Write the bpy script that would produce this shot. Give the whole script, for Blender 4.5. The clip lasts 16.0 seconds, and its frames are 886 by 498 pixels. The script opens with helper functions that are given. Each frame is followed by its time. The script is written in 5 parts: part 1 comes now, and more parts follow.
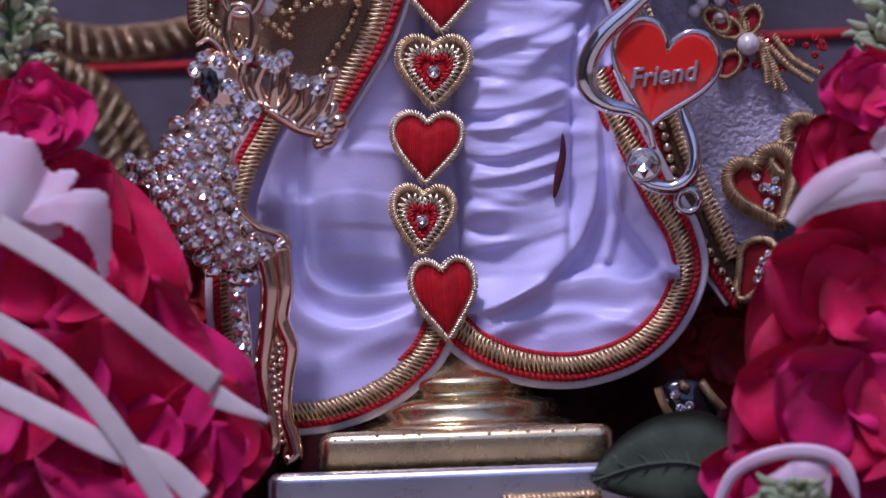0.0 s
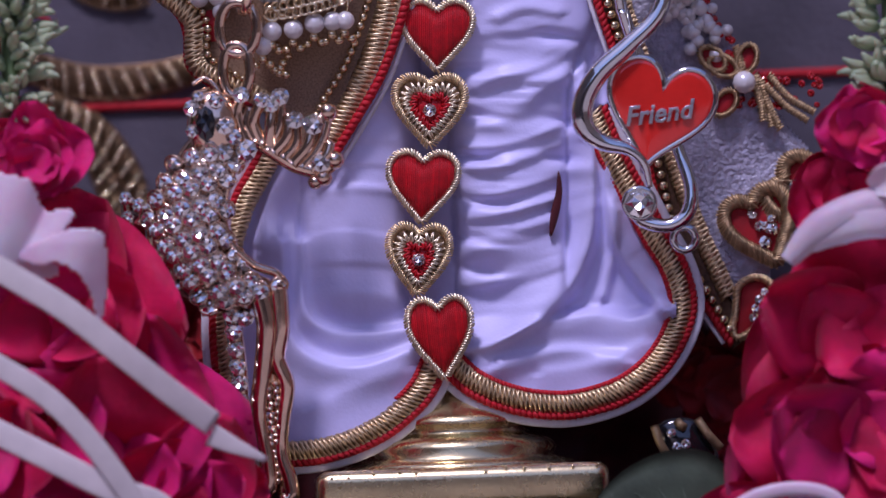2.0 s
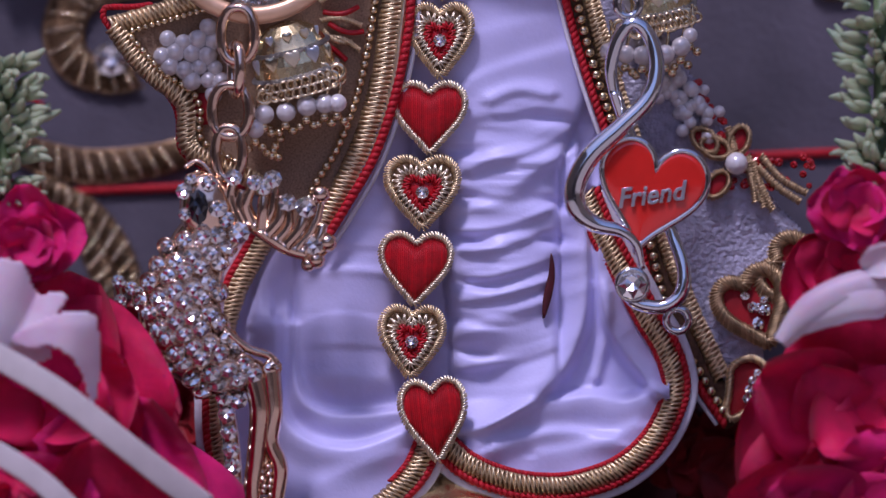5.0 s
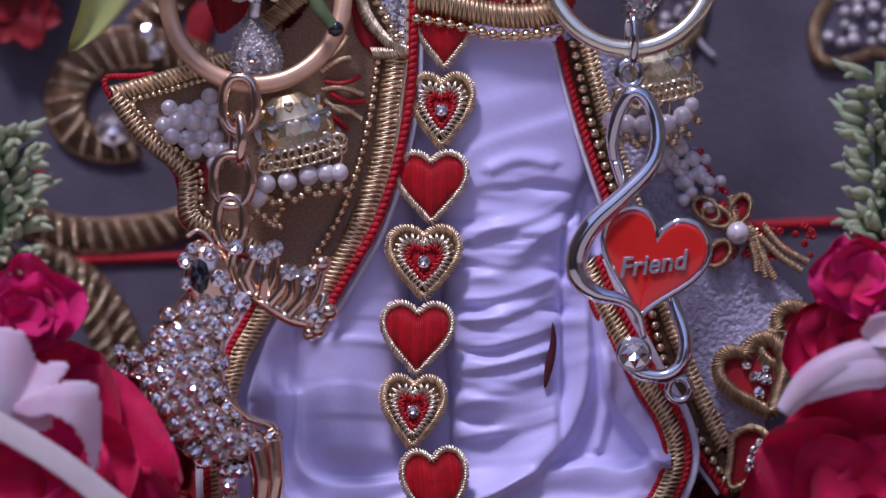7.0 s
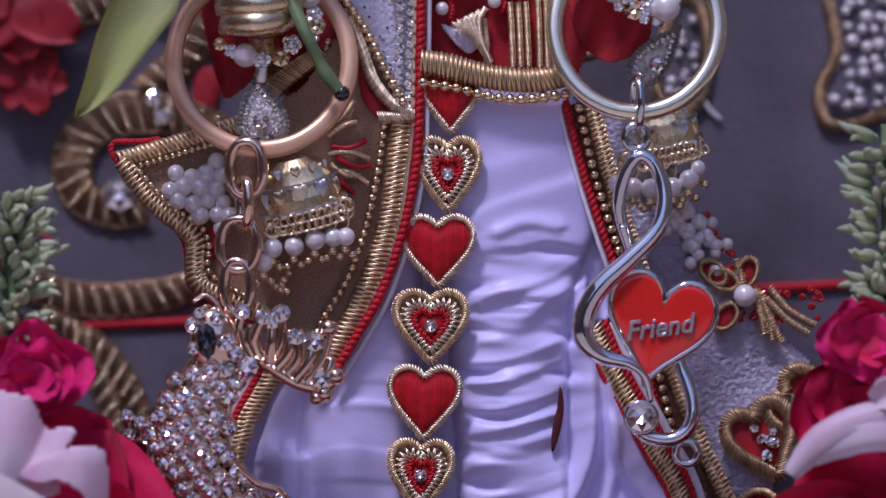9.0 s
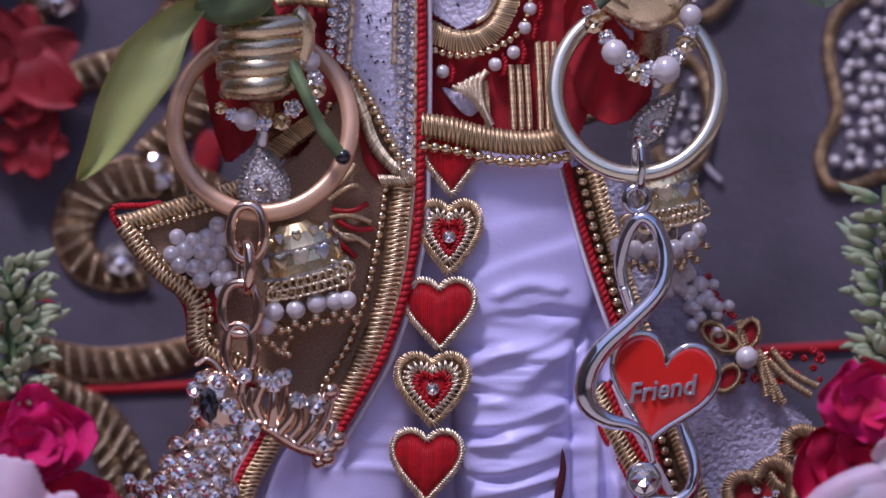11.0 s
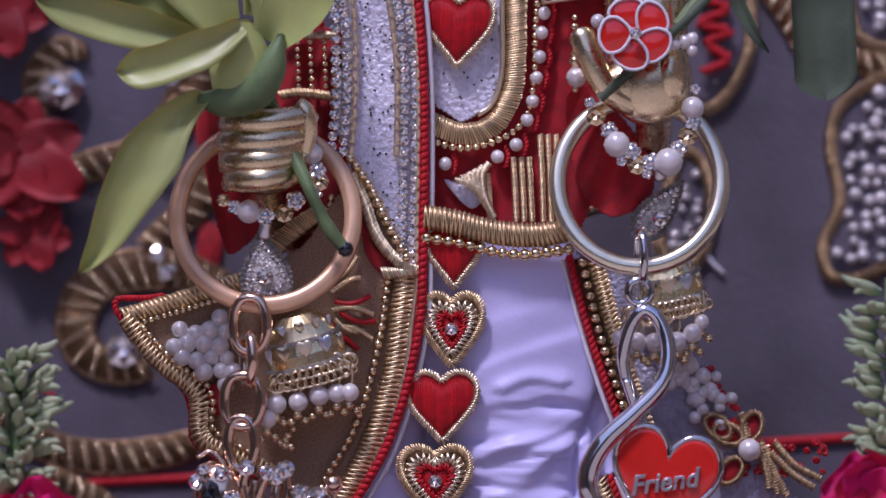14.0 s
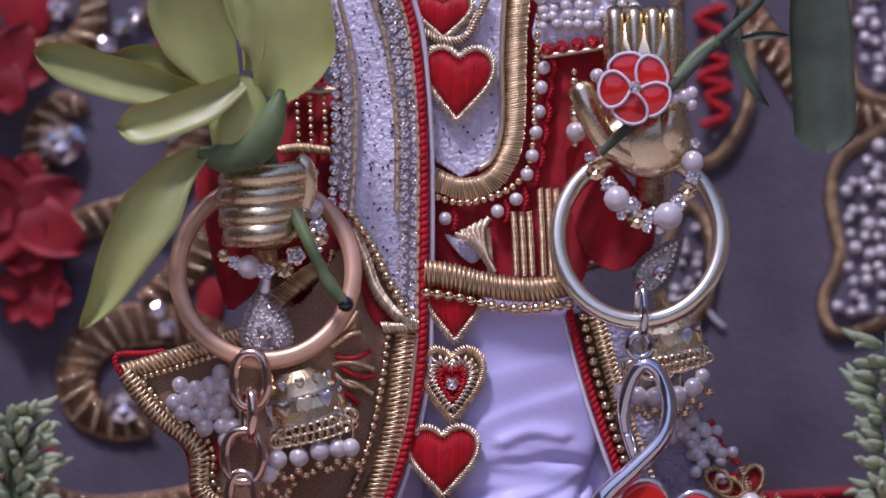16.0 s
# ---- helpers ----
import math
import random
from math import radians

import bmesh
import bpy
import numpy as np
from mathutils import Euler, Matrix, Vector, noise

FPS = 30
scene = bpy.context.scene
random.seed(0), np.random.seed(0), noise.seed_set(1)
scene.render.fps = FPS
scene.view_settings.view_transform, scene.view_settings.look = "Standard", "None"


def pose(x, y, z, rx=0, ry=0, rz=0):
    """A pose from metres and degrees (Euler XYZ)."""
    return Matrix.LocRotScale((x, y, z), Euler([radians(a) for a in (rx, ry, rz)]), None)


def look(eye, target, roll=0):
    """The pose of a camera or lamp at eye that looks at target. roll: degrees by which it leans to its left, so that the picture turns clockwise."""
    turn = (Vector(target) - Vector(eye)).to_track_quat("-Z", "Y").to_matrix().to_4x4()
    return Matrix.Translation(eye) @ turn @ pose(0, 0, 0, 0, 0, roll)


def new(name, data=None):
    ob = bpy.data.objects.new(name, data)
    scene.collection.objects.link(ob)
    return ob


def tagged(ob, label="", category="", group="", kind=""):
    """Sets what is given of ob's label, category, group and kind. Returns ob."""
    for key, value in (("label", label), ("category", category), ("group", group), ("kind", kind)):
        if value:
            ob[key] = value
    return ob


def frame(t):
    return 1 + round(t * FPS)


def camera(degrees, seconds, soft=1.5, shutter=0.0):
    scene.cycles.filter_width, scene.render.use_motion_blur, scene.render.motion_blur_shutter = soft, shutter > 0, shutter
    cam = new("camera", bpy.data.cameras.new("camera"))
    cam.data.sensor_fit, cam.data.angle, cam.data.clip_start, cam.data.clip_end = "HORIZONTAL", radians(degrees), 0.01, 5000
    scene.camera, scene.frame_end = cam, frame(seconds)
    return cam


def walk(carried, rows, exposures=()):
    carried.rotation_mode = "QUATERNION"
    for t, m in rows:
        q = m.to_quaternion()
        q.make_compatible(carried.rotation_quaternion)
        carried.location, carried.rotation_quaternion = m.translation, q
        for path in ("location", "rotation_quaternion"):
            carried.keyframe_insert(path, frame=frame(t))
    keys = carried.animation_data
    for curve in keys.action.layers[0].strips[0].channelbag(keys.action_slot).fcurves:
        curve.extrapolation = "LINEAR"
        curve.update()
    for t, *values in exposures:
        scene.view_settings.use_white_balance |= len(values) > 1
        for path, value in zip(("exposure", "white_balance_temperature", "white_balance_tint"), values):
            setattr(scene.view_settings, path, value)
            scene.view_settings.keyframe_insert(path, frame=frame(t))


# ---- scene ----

# camera: a long lens on a tripod that tilts slowly upwards
DIST = 0.7459
ROWS = [
    (0.0, 87.418, 2.048, 0.136),
    (0.5, 87.534, 2.084, 0.127),
    (1.0, 87.642, 2.115, 0.115),
    (1.5, 87.775, 2.113, 0.099),
    (2.0, 87.940, 2.138, 0.081),
    (2.5, 88.103, 2.184, 0.058),
    (3.0, 88.293, 2.197, 0.037),
    (3.5, 88.455, 2.208, 0.023),
    (4.0, 88.643, 2.255, 0.009),
    (6.5, 89.746, 2.313, -0.017),
    (7.0, 89.996, 2.301, -0.000),
    (7.5, 90.215, 2.308, 0.019),
    (8.0, 90.427, 2.346, 0.042),
    (8.5, 90.638, 2.406, 0.068),
    (9.0, 90.870, 2.496, 0.094),
    (11.5, 91.939, 2.782, 0.122),
    (12.0, 92.156, 2.825, 0.128),
    (12.5, 92.373, 2.810, 0.131),
    (13.0, 92.609, 2.796, 0.138),
    (13.5, 92.814, 2.764, 0.147),
    (14.0, 92.982, 2.733, 0.154),
    (14.5, 93.163, 2.804, 0.164),
    (15.0, 93.359, 2.903, 0.173),
    (15.5, 93.536, 2.932, 0.175),
    (16.0, 93.727, 2.903, 0.167),
]
cam = camera(12.0, 16.0)
cam.data.dof.use_dof = True
cam.data.dof.focus_distance = DIST - 0.009
cam.data.dof.aperture_fstop = 9.0
walk(cam, [(t, pose(0, -DIST, 0, a, b, c)) for t, a, b, c in ROWS],
     exposures=[(0.0, 0.0, 5600, 42), (7.0, -0.03, 5620, 40.5), (16.0, 0.08, 5760, 39.5)])

# ---- light: open shade under a bright sky ----
SUN_EL, SUN_ROT = radians(61), radians(205)
world = bpy.data.worlds.new("sky")
world.use_nodes = True
scene.world = world
wn = world.node_tree
sky = wn.nodes.new("ShaderNodeTexSky")
sky.sky_type, sky.sun_disc, sky.sun_elevation, sky.sun_rotation = "NISHITA", False, SUN_EL, SUN_ROT
wn.nodes["Background"].inputs["Strength"].default_value = 0.10
wn.links.new(sky.outputs[0], wn.nodes["Background"].inputs["Color"])
sun = new("sun", bpy.data.lights.new("sun", "SUN"))
sun.data.energy, sun.data.angle, sun.data.color = 1.8, radians(10), (1.0, 0.98, 0.96)
sun.matrix_world = look((-0.28, -0.62, 1.22), (0, 0, 0))

# ---- the plan: x to the right, y down, d towards the viewer, in tenths of a millimetre on the plane of the statue ----
LEAN = radians(2.3)
CL, SL = math.cos(LEAN), math.sin(LEAN)


def at(x, y, d=0.0):
    """A place of the plan in the world."""
    a, b, k = x - 784, y - 441, 1e-4 * (1 - d * 1e-4 / DIST)
    return Vector((k * (a * CL - b * SL), -d * 1e-4, -k * (a * SL + b * CL)))


def sh(pts, dx, dy):
    return [(p[0] + dx, p[1] + dy, *p[2:]) for p in pts]


# ---- materials ----
def mat(name, colour, rough=0.5, metal=0.0, vary=0.15, scale=300.0, bump=0.2, spec=0.5, sheen=0.0, coat=0.0, trans=0.0, sss=0.0, second=None, island=0.0, fine=4.0, relief=0.0002):
    m = bpy.data.materials.new(name)
    m.use_nodes = True
    nt = m.node_tree
    N, L = nt.nodes, nt.links
    b = N["Principled BSDF"]
    tc = N.new("ShaderNodeTexCoord")
    n1, n2 = N.new("ShaderNodeTexNoise"), N.new("ShaderNodeTexNoise")
    n1.inputs["Scale"].default_value, n2.inputs["Scale"].default_value = scale, scale * fine
    n1.inputs["Detail"].default_value = 4
    L.new(tc.outputs["Object"], n1.inputs["Vector"])
    L.new(tc.outputs["Object"], n2.inputs["Vector"])
    mix = N.new("ShaderNodeMix")
    mix.data_type = "RGBA"
    dark = second or tuple(c * (1 - 2 * vary) for c in colour)
    mix.inputs[6].default_value, mix.inputs[7].default_value = (*dark, 1), (*colour, 1)
    ramp = N.new("ShaderNodeMapRange")
    ramp.inputs[1].default_value, ramp.inputs[2].default_value = 0.32, 0.62
    L.new(n1.outputs[0], ramp.inputs[0])
    L.new(ramp.outputs[0], mix.inputs[0])
    hs = N.new("ShaderNodeHueSaturation")
    L.new(mix.outputs[2], hs.inputs["Color"])
    ob = N.new("ShaderNodeObjectInfo" if not island else "ShaderNodeNewGeometry")
    vr = N.new("ShaderNodeMapRange")
    amount = island or 0.12
    vr.inputs[3].default_value, vr.inputs[4].default_value = 1 - amount, 1 + amount
    L.new(ob.outputs["Random" if not island else "Random Per Island"], vr.inputs[0])
    L.new(vr.outputs[0], hs.inputs["Value"])
    L.new(hs.outputs[0], b.inputs["Base Color"])
    rr = N.new("ShaderNodeMapRange")
    rr.inputs[3].default_value, rr.inputs[4].default_value = max(0.02, rough - 0.12 * rough - 0.02), min(1, rough + 0.15 * rough + 0.02)
    L.new(n2.outputs[0], rr.inputs[0])
    L.new(rr.outputs[0], b.inputs["Roughness"])
    bp = N.new("ShaderNodeBump")
    bp.inputs["Strength"].default_value, bp.inputs["Distance"].default_value = bump, relief
    L.new(n2.outputs[0], bp.inputs["Height"])
    L.new(bp.outputs[0], b.inputs["Normal"])
    b.inputs["Metallic"].default_value = metal
    b.inputs["Specular IOR Level"].default_value = spec
    b.inputs["Sheen Weight"].default_value = sheen
    b.inputs["Coat Weight"].default_value = coat
    b.inputs["Coat Roughness"].default_value = 0.06
    b.inputs["Transmission Weight"].default_value = trans
    if sss:
        b.inputs["Subsurface Weight"].default_value = sss
        b.inputs["Subsurface Scale"].default_value = 0.002
    return m


SATIN = mat("white_satin", (0.66, 0.63, 0.96), 0.40, vary=0.04, scale=140, bump=0.22, sheen=0.3, fine=10)
EDGE = mat("white_piping", (0.80, 0.78, 0.83), 0.8, vary=0.05, scale=900, bump=0.4)
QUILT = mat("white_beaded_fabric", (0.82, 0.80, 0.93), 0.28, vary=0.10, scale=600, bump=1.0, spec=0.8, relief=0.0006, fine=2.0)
# darker copy of the white beaded fabric, its shade put into the colour
QUILT_SHADE = mat("shaded_white_beaded_fabric", (0.50, 0.48, 0.60), 0.30, vary=0.16, scale=500, bump=1.0, spec=0.8, relief=0.0007, fine=2.2)
# white cloth; its violet shade is put into the dark base colour
WALL = mat("shaded_white_velvet", (0.145, 0.128, 0.160), 0.85, vary=0.20, scale=45, bump=0.6, sheen=0.15, fine=26, relief=0.0004)
RED = mat("red_silk_thread", (0.60, 0.005, 0.008), 0.42, vary=0.14, scale=900, bump=0.4, island=0.2)
REDC = mat("red_cord", (0.60, 0.007, 0.014), 0.65, vary=0.10, scale=900, bump=0.5, island=0.14)
REDV = mat("red_velvet", (0.46, 0.006, 0.011), 0.7, vary=0.2, scale=300, bump=0.4, sheen=0.2)
# lining of the skirt; also the deep shade painted on the sheet behind it
MAROON = mat("maroon_lining_and_deep_shade", (0.10, 0.006, 0.012), 0.7, vary=0.2, scale=300, bump=0.3)
ZARI = mat("gold_wire_thread", (0.90, 0.69, 0.39), 0.38, 0.9, vary=0.10, scale=500, bump=0.15, island=0.25)
ZARIP = mat("pale_gold_thread", (0.95, 0.81, 0.56), 0.34, 0.9, vary=0.10, scale=500, bump=0.15, island=0.22)
ZBASE = mat("dull_gold_padding", (0.44, 0.27, 0.13), 0.5, 0.6, vary=0.2, scale=500, bump=0.4)
DARKB = mat("dark_brown_padding", (0.15, 0.075, 0.035), 0.5, 0.3, vary=0.3, scale=900, bump=0.8)
BROWN = mat("bronze_sequin_cloth", (0.46, 0.29, 0.17), 0.36, 0.35, vary=0.22, scale=2600, bump=1.0, fine=2)
GBEAD = mat("gold_bead", (0.93, 0.75, 0.46), 0.18, 1.0, vary=0.08, scale=400, bump=0.05)
BRASS = mat("polished_brass", (0.97, 0.80, 0.44), 0.26, 1.0, vary=0.10, scale=70, bump=0.12, fine=10)
BRASSD = mat("statue_brass", (0.95, 0.79, 0.48), 0.27, 1.0, vary=0.08, scale=90, bump=0.05, fine=8)
STEEL = mat("pale_metal", (0.76, 0.76, 0.77), 0.28, 1.0, vary=0.08, scale=60, bump=0.05)
ROSEG = mat("rose_gold", (0.92, 0.66, 0.48), 0.14, 1.0, vary=0.08, scale=200, bump=0.05)
COPPER = mat("copper_ring", (1.0, 0.62, 0.36), 0.32, 0.45, vary=0.10, scale=120, bump=0.12)
CHROME = mat("polished_chrome", (0.76, 0.76, 0.75), 0.07, 1.0, vary=0.03, scale=200, bump=0.02)
RINGM = mat("nickel_ring", (1.0, 0.94, 0.68), 0.22, 0.92, vary=0.05, scale=200, bump=0.05)
ENAMEL = mat("red_enamel", (0.80, 0.030, 0.016), 0.14, vary=0.08, scale=160, bump=0.25, coat=1.0, fine=2.0)
GEM = mat("foil_backed_crystal", (0.93, 0.91, 0.88), 0.07, 0.9, vary=0.06, scale=300, bump=0.0, coat=1.0)
RUBY = mat("red_crystal", (0.55, 0.01, 0.01), 0.06, 0.3, vary=0.1, scale=300, bump=0.0, coat=1.0)
OLDG = mat("antique_gold_wire", (0.58, 0.41, 0.22), 0.42, 0.85, vary=0.15, scale=500, bump=0.2, island=0.25)
BRONZE = mat("brown_bronze_wire", (0.38, 0.235, 0.115), 0.40, 0.8, vary=0.2, scale=500, bump=0.2, island=0.3)
ONYX = mat("black_crystal", (0.01, 0.01, 0.012), 0.06, vary=0.1, scale=300, bump=0.0, coat=1.0)
PEARL = mat("pearl", (0.86, 0.82, 0.79), 0.18, 0.2, vary=0.06, scale=300, bump=0.03, coat=1.0)
FILIGREE = mat("frosted_silver_filigree", (0.74, 0.71, 0.66), 0.42, 0.7, vary=0.25, scale=900, bump=1.0, relief=0.0005, fine=2.0)
PINK = mat("magenta_petal", (0.82, 0.008, 0.165), 0.66, vary=0.22, scale=110, bump=0.5, spec=0.3, sss=0.25, sheen=0.15, fine=9)
CRIM = mat("crimson_petal", (0.74, 0.006, 0.085), 0.66, vary=0.24, scale=110, bump=0.5, spec=0.3, sss=0.25, sheen=0.12, fine=9)
BLUSH = mat("blush_petal", (0.80, 0.68, 0.74), 0.5, vary=0.12, scale=70, bump=0.2, sss=0.25, second=(0.72, 0.42, 0.56), fine=14)
RIBBON = mat("cream_ribbon", (0.78, 0.70, 0.68), 0.38, vary=0.05, scale=200, bump=0.2)
SCARLET = mat("scarlet_petal", (0.34, 0.004, 0.008), 0.6, vary=0.25, scale=100, bump=0.35, sheen=0.1, fine=12)
BUD = mat("pale_green_bud", (0.40, 0.46, 0.27), 0.5, vary=0.2, scale=200, bump=0.25, sss=0.15, island=0.3, second=(0.17, 0.27, 0.17))
LEAF = mat("dark_leaf", (0.078, 0.110, 0.065), 0.62, vary=0.25, scale=110, bump=0.35, fine=12)
PODL = mat("waxy_green_petal", (0.43, 0.49, 0.16), 0.40, vary=0.18, scale=60, bump=0.15, sss=0.2, fine=12)
STEM = mat("green_stem", (0.17, 0.26, 0.10), 0.48, vary=0.25, scale=160, bump=0.25)
ADDWALL = mat("added_brown_wall", (0.28, 0.215, 0.175), 0.7, vary=0.15, scale=4, bump=0.2)
FLOOR = mat("pale_floor_reflector", (0.54, 0.47, 0.41), 0.4, vary=0.12, scale=3, bump=0.05)
ALTAR = mat("dark_red_altar_cloth", (0.06, 0.006, 0.014), 0.85, vary=0.3, scale=60, bump=0.5, fine=12)


# ---- mesh building ----
class Geo:
    def __init__(self):
        self.v, self.f = [], []

    def add(self, v, f):
        o = len(self.v)
        self.v += [tuple(map(float, p)) for p in v]
        self.f += [tuple(i + o for i in q) for q in f]
        return self


ORG = {}


def link_mesh(name, g, material, loc, smooth):
    me = bpy.data.meshes.new(name)
    me.from_pydata([at(*p) - loc for p in g.v], [], g.f)
    me.materials.append(material)
    if smooth:
        me.polygons.foreach_set("use_smooth", [True] * len(me.polygons))
    me.update()
    return new(name, me)


def middle(g):
    a = np.array(g.v)
    return at(*((a.min(0) + a.max(0)) / 2))


def part(name, g, material, parent, label="", smooth=True, kind=""):
    loc = middle(g)
    ob = link_mesh(name, g, material, loc, smooth)
    ob.parent = parent
    ob.location = loc - ORG[parent.name]
    ORG[ob.name] = loc
    return tagged(ob, label=label, kind=kind)


def solid(name, g, material, label, category="", kind="", group="", smooth=True):
    loc = middle(g)
    ob = link_mesh(name, g, material, loc, smooth)
    ob.location = loc
    ORG[ob.name] = loc
    return tagged(ob, label, category, group, kind)


def thing(name, x, y, d, label, category, group="", kind=""):
    ob = new(name)
    ob.empty_display_size = 0.005
    ob.location = at(x, y, d)
    ORG[ob.name] = at(x, y, d)
    return tagged(ob, label, category, group, kind)


def spline(pts, step=8.0, closed=False):
    """A smooth line through the points, in even steps."""
    P = [np.array(p, float) for p in pts]
    n = len(P)
    out = []
    for i in range(n if closed else n - 1):
        p0, p1 = P[(i - 1) % n if closed else max(i - 1, 0)], P[i]
        p2, p3 = P[(i + 1) % n], P[(i + 2) % n if closed else min(i + 2, n - 1)]
        for k in range(12):
            t = k / 12
            out.append(0.5 * (2 * p1 + (p2 - p0) * t + (2 * p0 - 5 * p1 + 4 * p2 - p3) * t * t + (3 * p1 - p0 - 3 * p2 + p3) * t ** 3))
    out.append(P[0] if closed else P[-1])
    A = np.array(out)
    s = np.r_[0, np.cumsum(np.linalg.norm(np.diff(A, axis=0), axis=1))]
    m = max(2, int(round(s[-1] / step)))
    q = np.linspace(0, s[-1], m + 1)
    R = np.stack([np.interp(q, s, A[:, k]) for k in range(A.shape[1])], 1)
    return R[:-1] if closed else R


def lift(path, d):
    """Puts a flat line at depth d (a number or a function of x, y)."""
    p = np.array(path, float)
    dd = np.array([d(*q[:2]) for q in p]) if callable(d) else np.full(len(p), float(d))
    return np.c_[p[:, :2], dd]


def sweep(g, pts, rw, rd=None, n=8, closed=False, phase=0.0):
    """A bar along pts with an oval section: rw across, rd in depth (numbers or one for each point)."""
    P = np.array(pts, float)
    m = len(P)
    rw = np.broadcast_to(np.array(rw, float), m)
    rd = rw if rd is None else np.broadcast_to(np.array(rd, float), m)
    T = (np.roll(P, -1, 0) - np.roll(P, 1, 0)) if closed else np.gradient(P, axis=0)
    T /= np.linalg.norm(T, axis=1)[:, None] + 1e-9
    Z = np.array([0, 0, 1.0])
    S = np.cross(T, Z)
    bad = np.linalg.norm(S, axis=1) < 0.15
    S[bad] = np.cross(T[bad], [0.3, 0.95, 0])
    S /= np.linalg.norm(S, axis=1)[:, None]
    U = np.cross(S, T)
    v, f = [], []
    for i in range(m):
        for k in range(n):
            a = 2 * math.pi * k / n + phase
            v.append(P[i] + S[i] * rw[i] * math.cos(a) + U[i] * rd[i] * math.sin(a))
    for i in range(m if closed else m - 1):
        j = (i + 1) % m
        for k in range(n):
            l = (k + 1) % n
            f.append((i * n + k, i * n + l, j * n + l, j * n + k))
    if not closed:
        f.append(tuple(range(n)))
        f.append(tuple((m - 1) * n + k for k in range(n)))
    return g.add(v, f)


def ball(g, c, r, rd=None, n=8, m=6, ry=None):
    rd, ry = rd or r, ry or r
    v, f = [(c[0], c[1], c[2] + rd)], []
    for i in range(1, m):
        b = math.pi * i / m
        for k in range(n):
            a = 2 * math.pi * k / n
            v.append((c[0] + r * math.sin(b) * math.cos(a), c[1] + ry * math.sin(b) * math.sin(a), c[2] + rd * math.cos(b)))
    v.append((c[0], c[1], c[2] - rd))
    for k in range(n):
        f.append((0, 1 + k, 1 + (k + 1) % n))
        f.append((len(v) - 1, 1 + (m - 2) * n + (k + 1) % n, 1 + (m - 2) * n + k))
    for i in range(m - 2):
        for k in range(n):
            l = (k + 1) % n
            f.append((1 + i * n + k, 1 + (i + 1) * n + k, 1 + (i + 1) * n + l, 1 + i * n + l))
    return g.add(v, f)


def pad(g, outline, d, bulge, depth=8.0, rings=6, power=2.0):
    """A cushion with that outline: a domed front on a rim."""
    P = np.array(outline, float)[:, :2]
    n, c = len(P), P.mean(0)
    dd = np.array([d(*q) for q in P]) if callable(d) else np.full(n, float(d))
    v, f = [], []
    for i in range(n):
        v.append((P[i, 0], P[i, 1], dd[i] - depth))
    for r in range(rings + 1):
        s = 1 - r / (rings + 0.35)
        for i in range(n):
            q = c + (P[i] - c) * s
            v.append((q[0], q[1], dd[i] * s + dd.mean() * (1 - s) + bulge * (1 - s ** power)))
    for r in range(rings + 1):
        for i in range(n):
            j = (i + 1) % n
            f.append((r * n + i, r * n + j, (r + 1) * n + j, (r + 1) * n + i))
    f.append(tuple((rings + 1) * n + i for i in range(n)))
    f.append(tuple(range(n)))
    return g.add(v, f)


def sheet(g, poly, height, step=8.0, thick=6.0):
    """A cloth over the outline poly, its front at height(x, y), with a back."""
    P = np.array(poly, float)[:, :2]
    lo, hi = P.min(0), P.max(0)
    xs, ys = np.arange(lo[0], hi[0] + step, step), np.arange(lo[1], hi[1] + step, step)
    X, Y = np.meshgrid(xs, ys)
    inside = np.zeros(X.shape, bool)
    j = len(P) - 1
    for i in range(len(P)):
        c = ((P[i, 1] > Y) != (P[j, 1] > Y)) & (X < (P[j, 0] - P[i, 0]) * (Y - P[i, 1]) / (P[j, 1] - P[i, 1] + 1e-9) + P[i, 0])
        inside ^= c
        j = i
    Z = height(X, Y) if callable(height) else np.full(X.shape, float(height))
    idx, v, f = {}, [], []

    def vid(a, b, back):
        k = (a, b, back)
        if k not in idx:
            idx[k] = len(v)
            v.append((X[a, b], Y[a, b], Z[a, b] - (thick if back else 0)))
        return idx[k]
    cell = inside[:-1, :-1] & inside[1:, :-1] & inside[:-1, 1:] & inside[1:, 1:]
    for a, b in zip(*np.nonzero(cell)):
        q = ((a, b), (a, b + 1), (a + 1, b + 1), (a + 1, b))
        f.append(tuple(vid(*p, 0) for p in q))
        f.append(tuple(vid(*p, 1) for p in reversed(q)))
        for (da, db), e in (((-1, 0), (0, 1)), ((0, 1), (1, 2)), ((1, 0), (2, 3)), ((0, -1), (3, 0))):
            aa, bb = a + da, b + db
            if not (0 <= aa < cell.shape[0] and 0 <= bb < cell.shape[1] and cell[aa, bb]):
                p, r = q[e[0]], q[e[1]]
                f.append((vid(*p, 0), vid(*p, 1), vid(*r, 1), vid(*r, 0)))
    return g.add(v, f)


def perp(P, closed=False):
    T = (np.roll(P, -1, 0) - np.roll(P, 1, 0)) if closed else np.gradient(P, axis=0)
    T = T[:, :2] / (np.linalg.norm(T[:, :2], axis=1)[:, None] + 1e-9)
    return T, np.c_[-T[:, 1], T[:, 0]]


def offset(path, w, closed=False):
    P = np.array(path, float)
    T, N = perp(P, closed)
    Q = P.copy()
    Q[:, :2] += N * w
    return Q


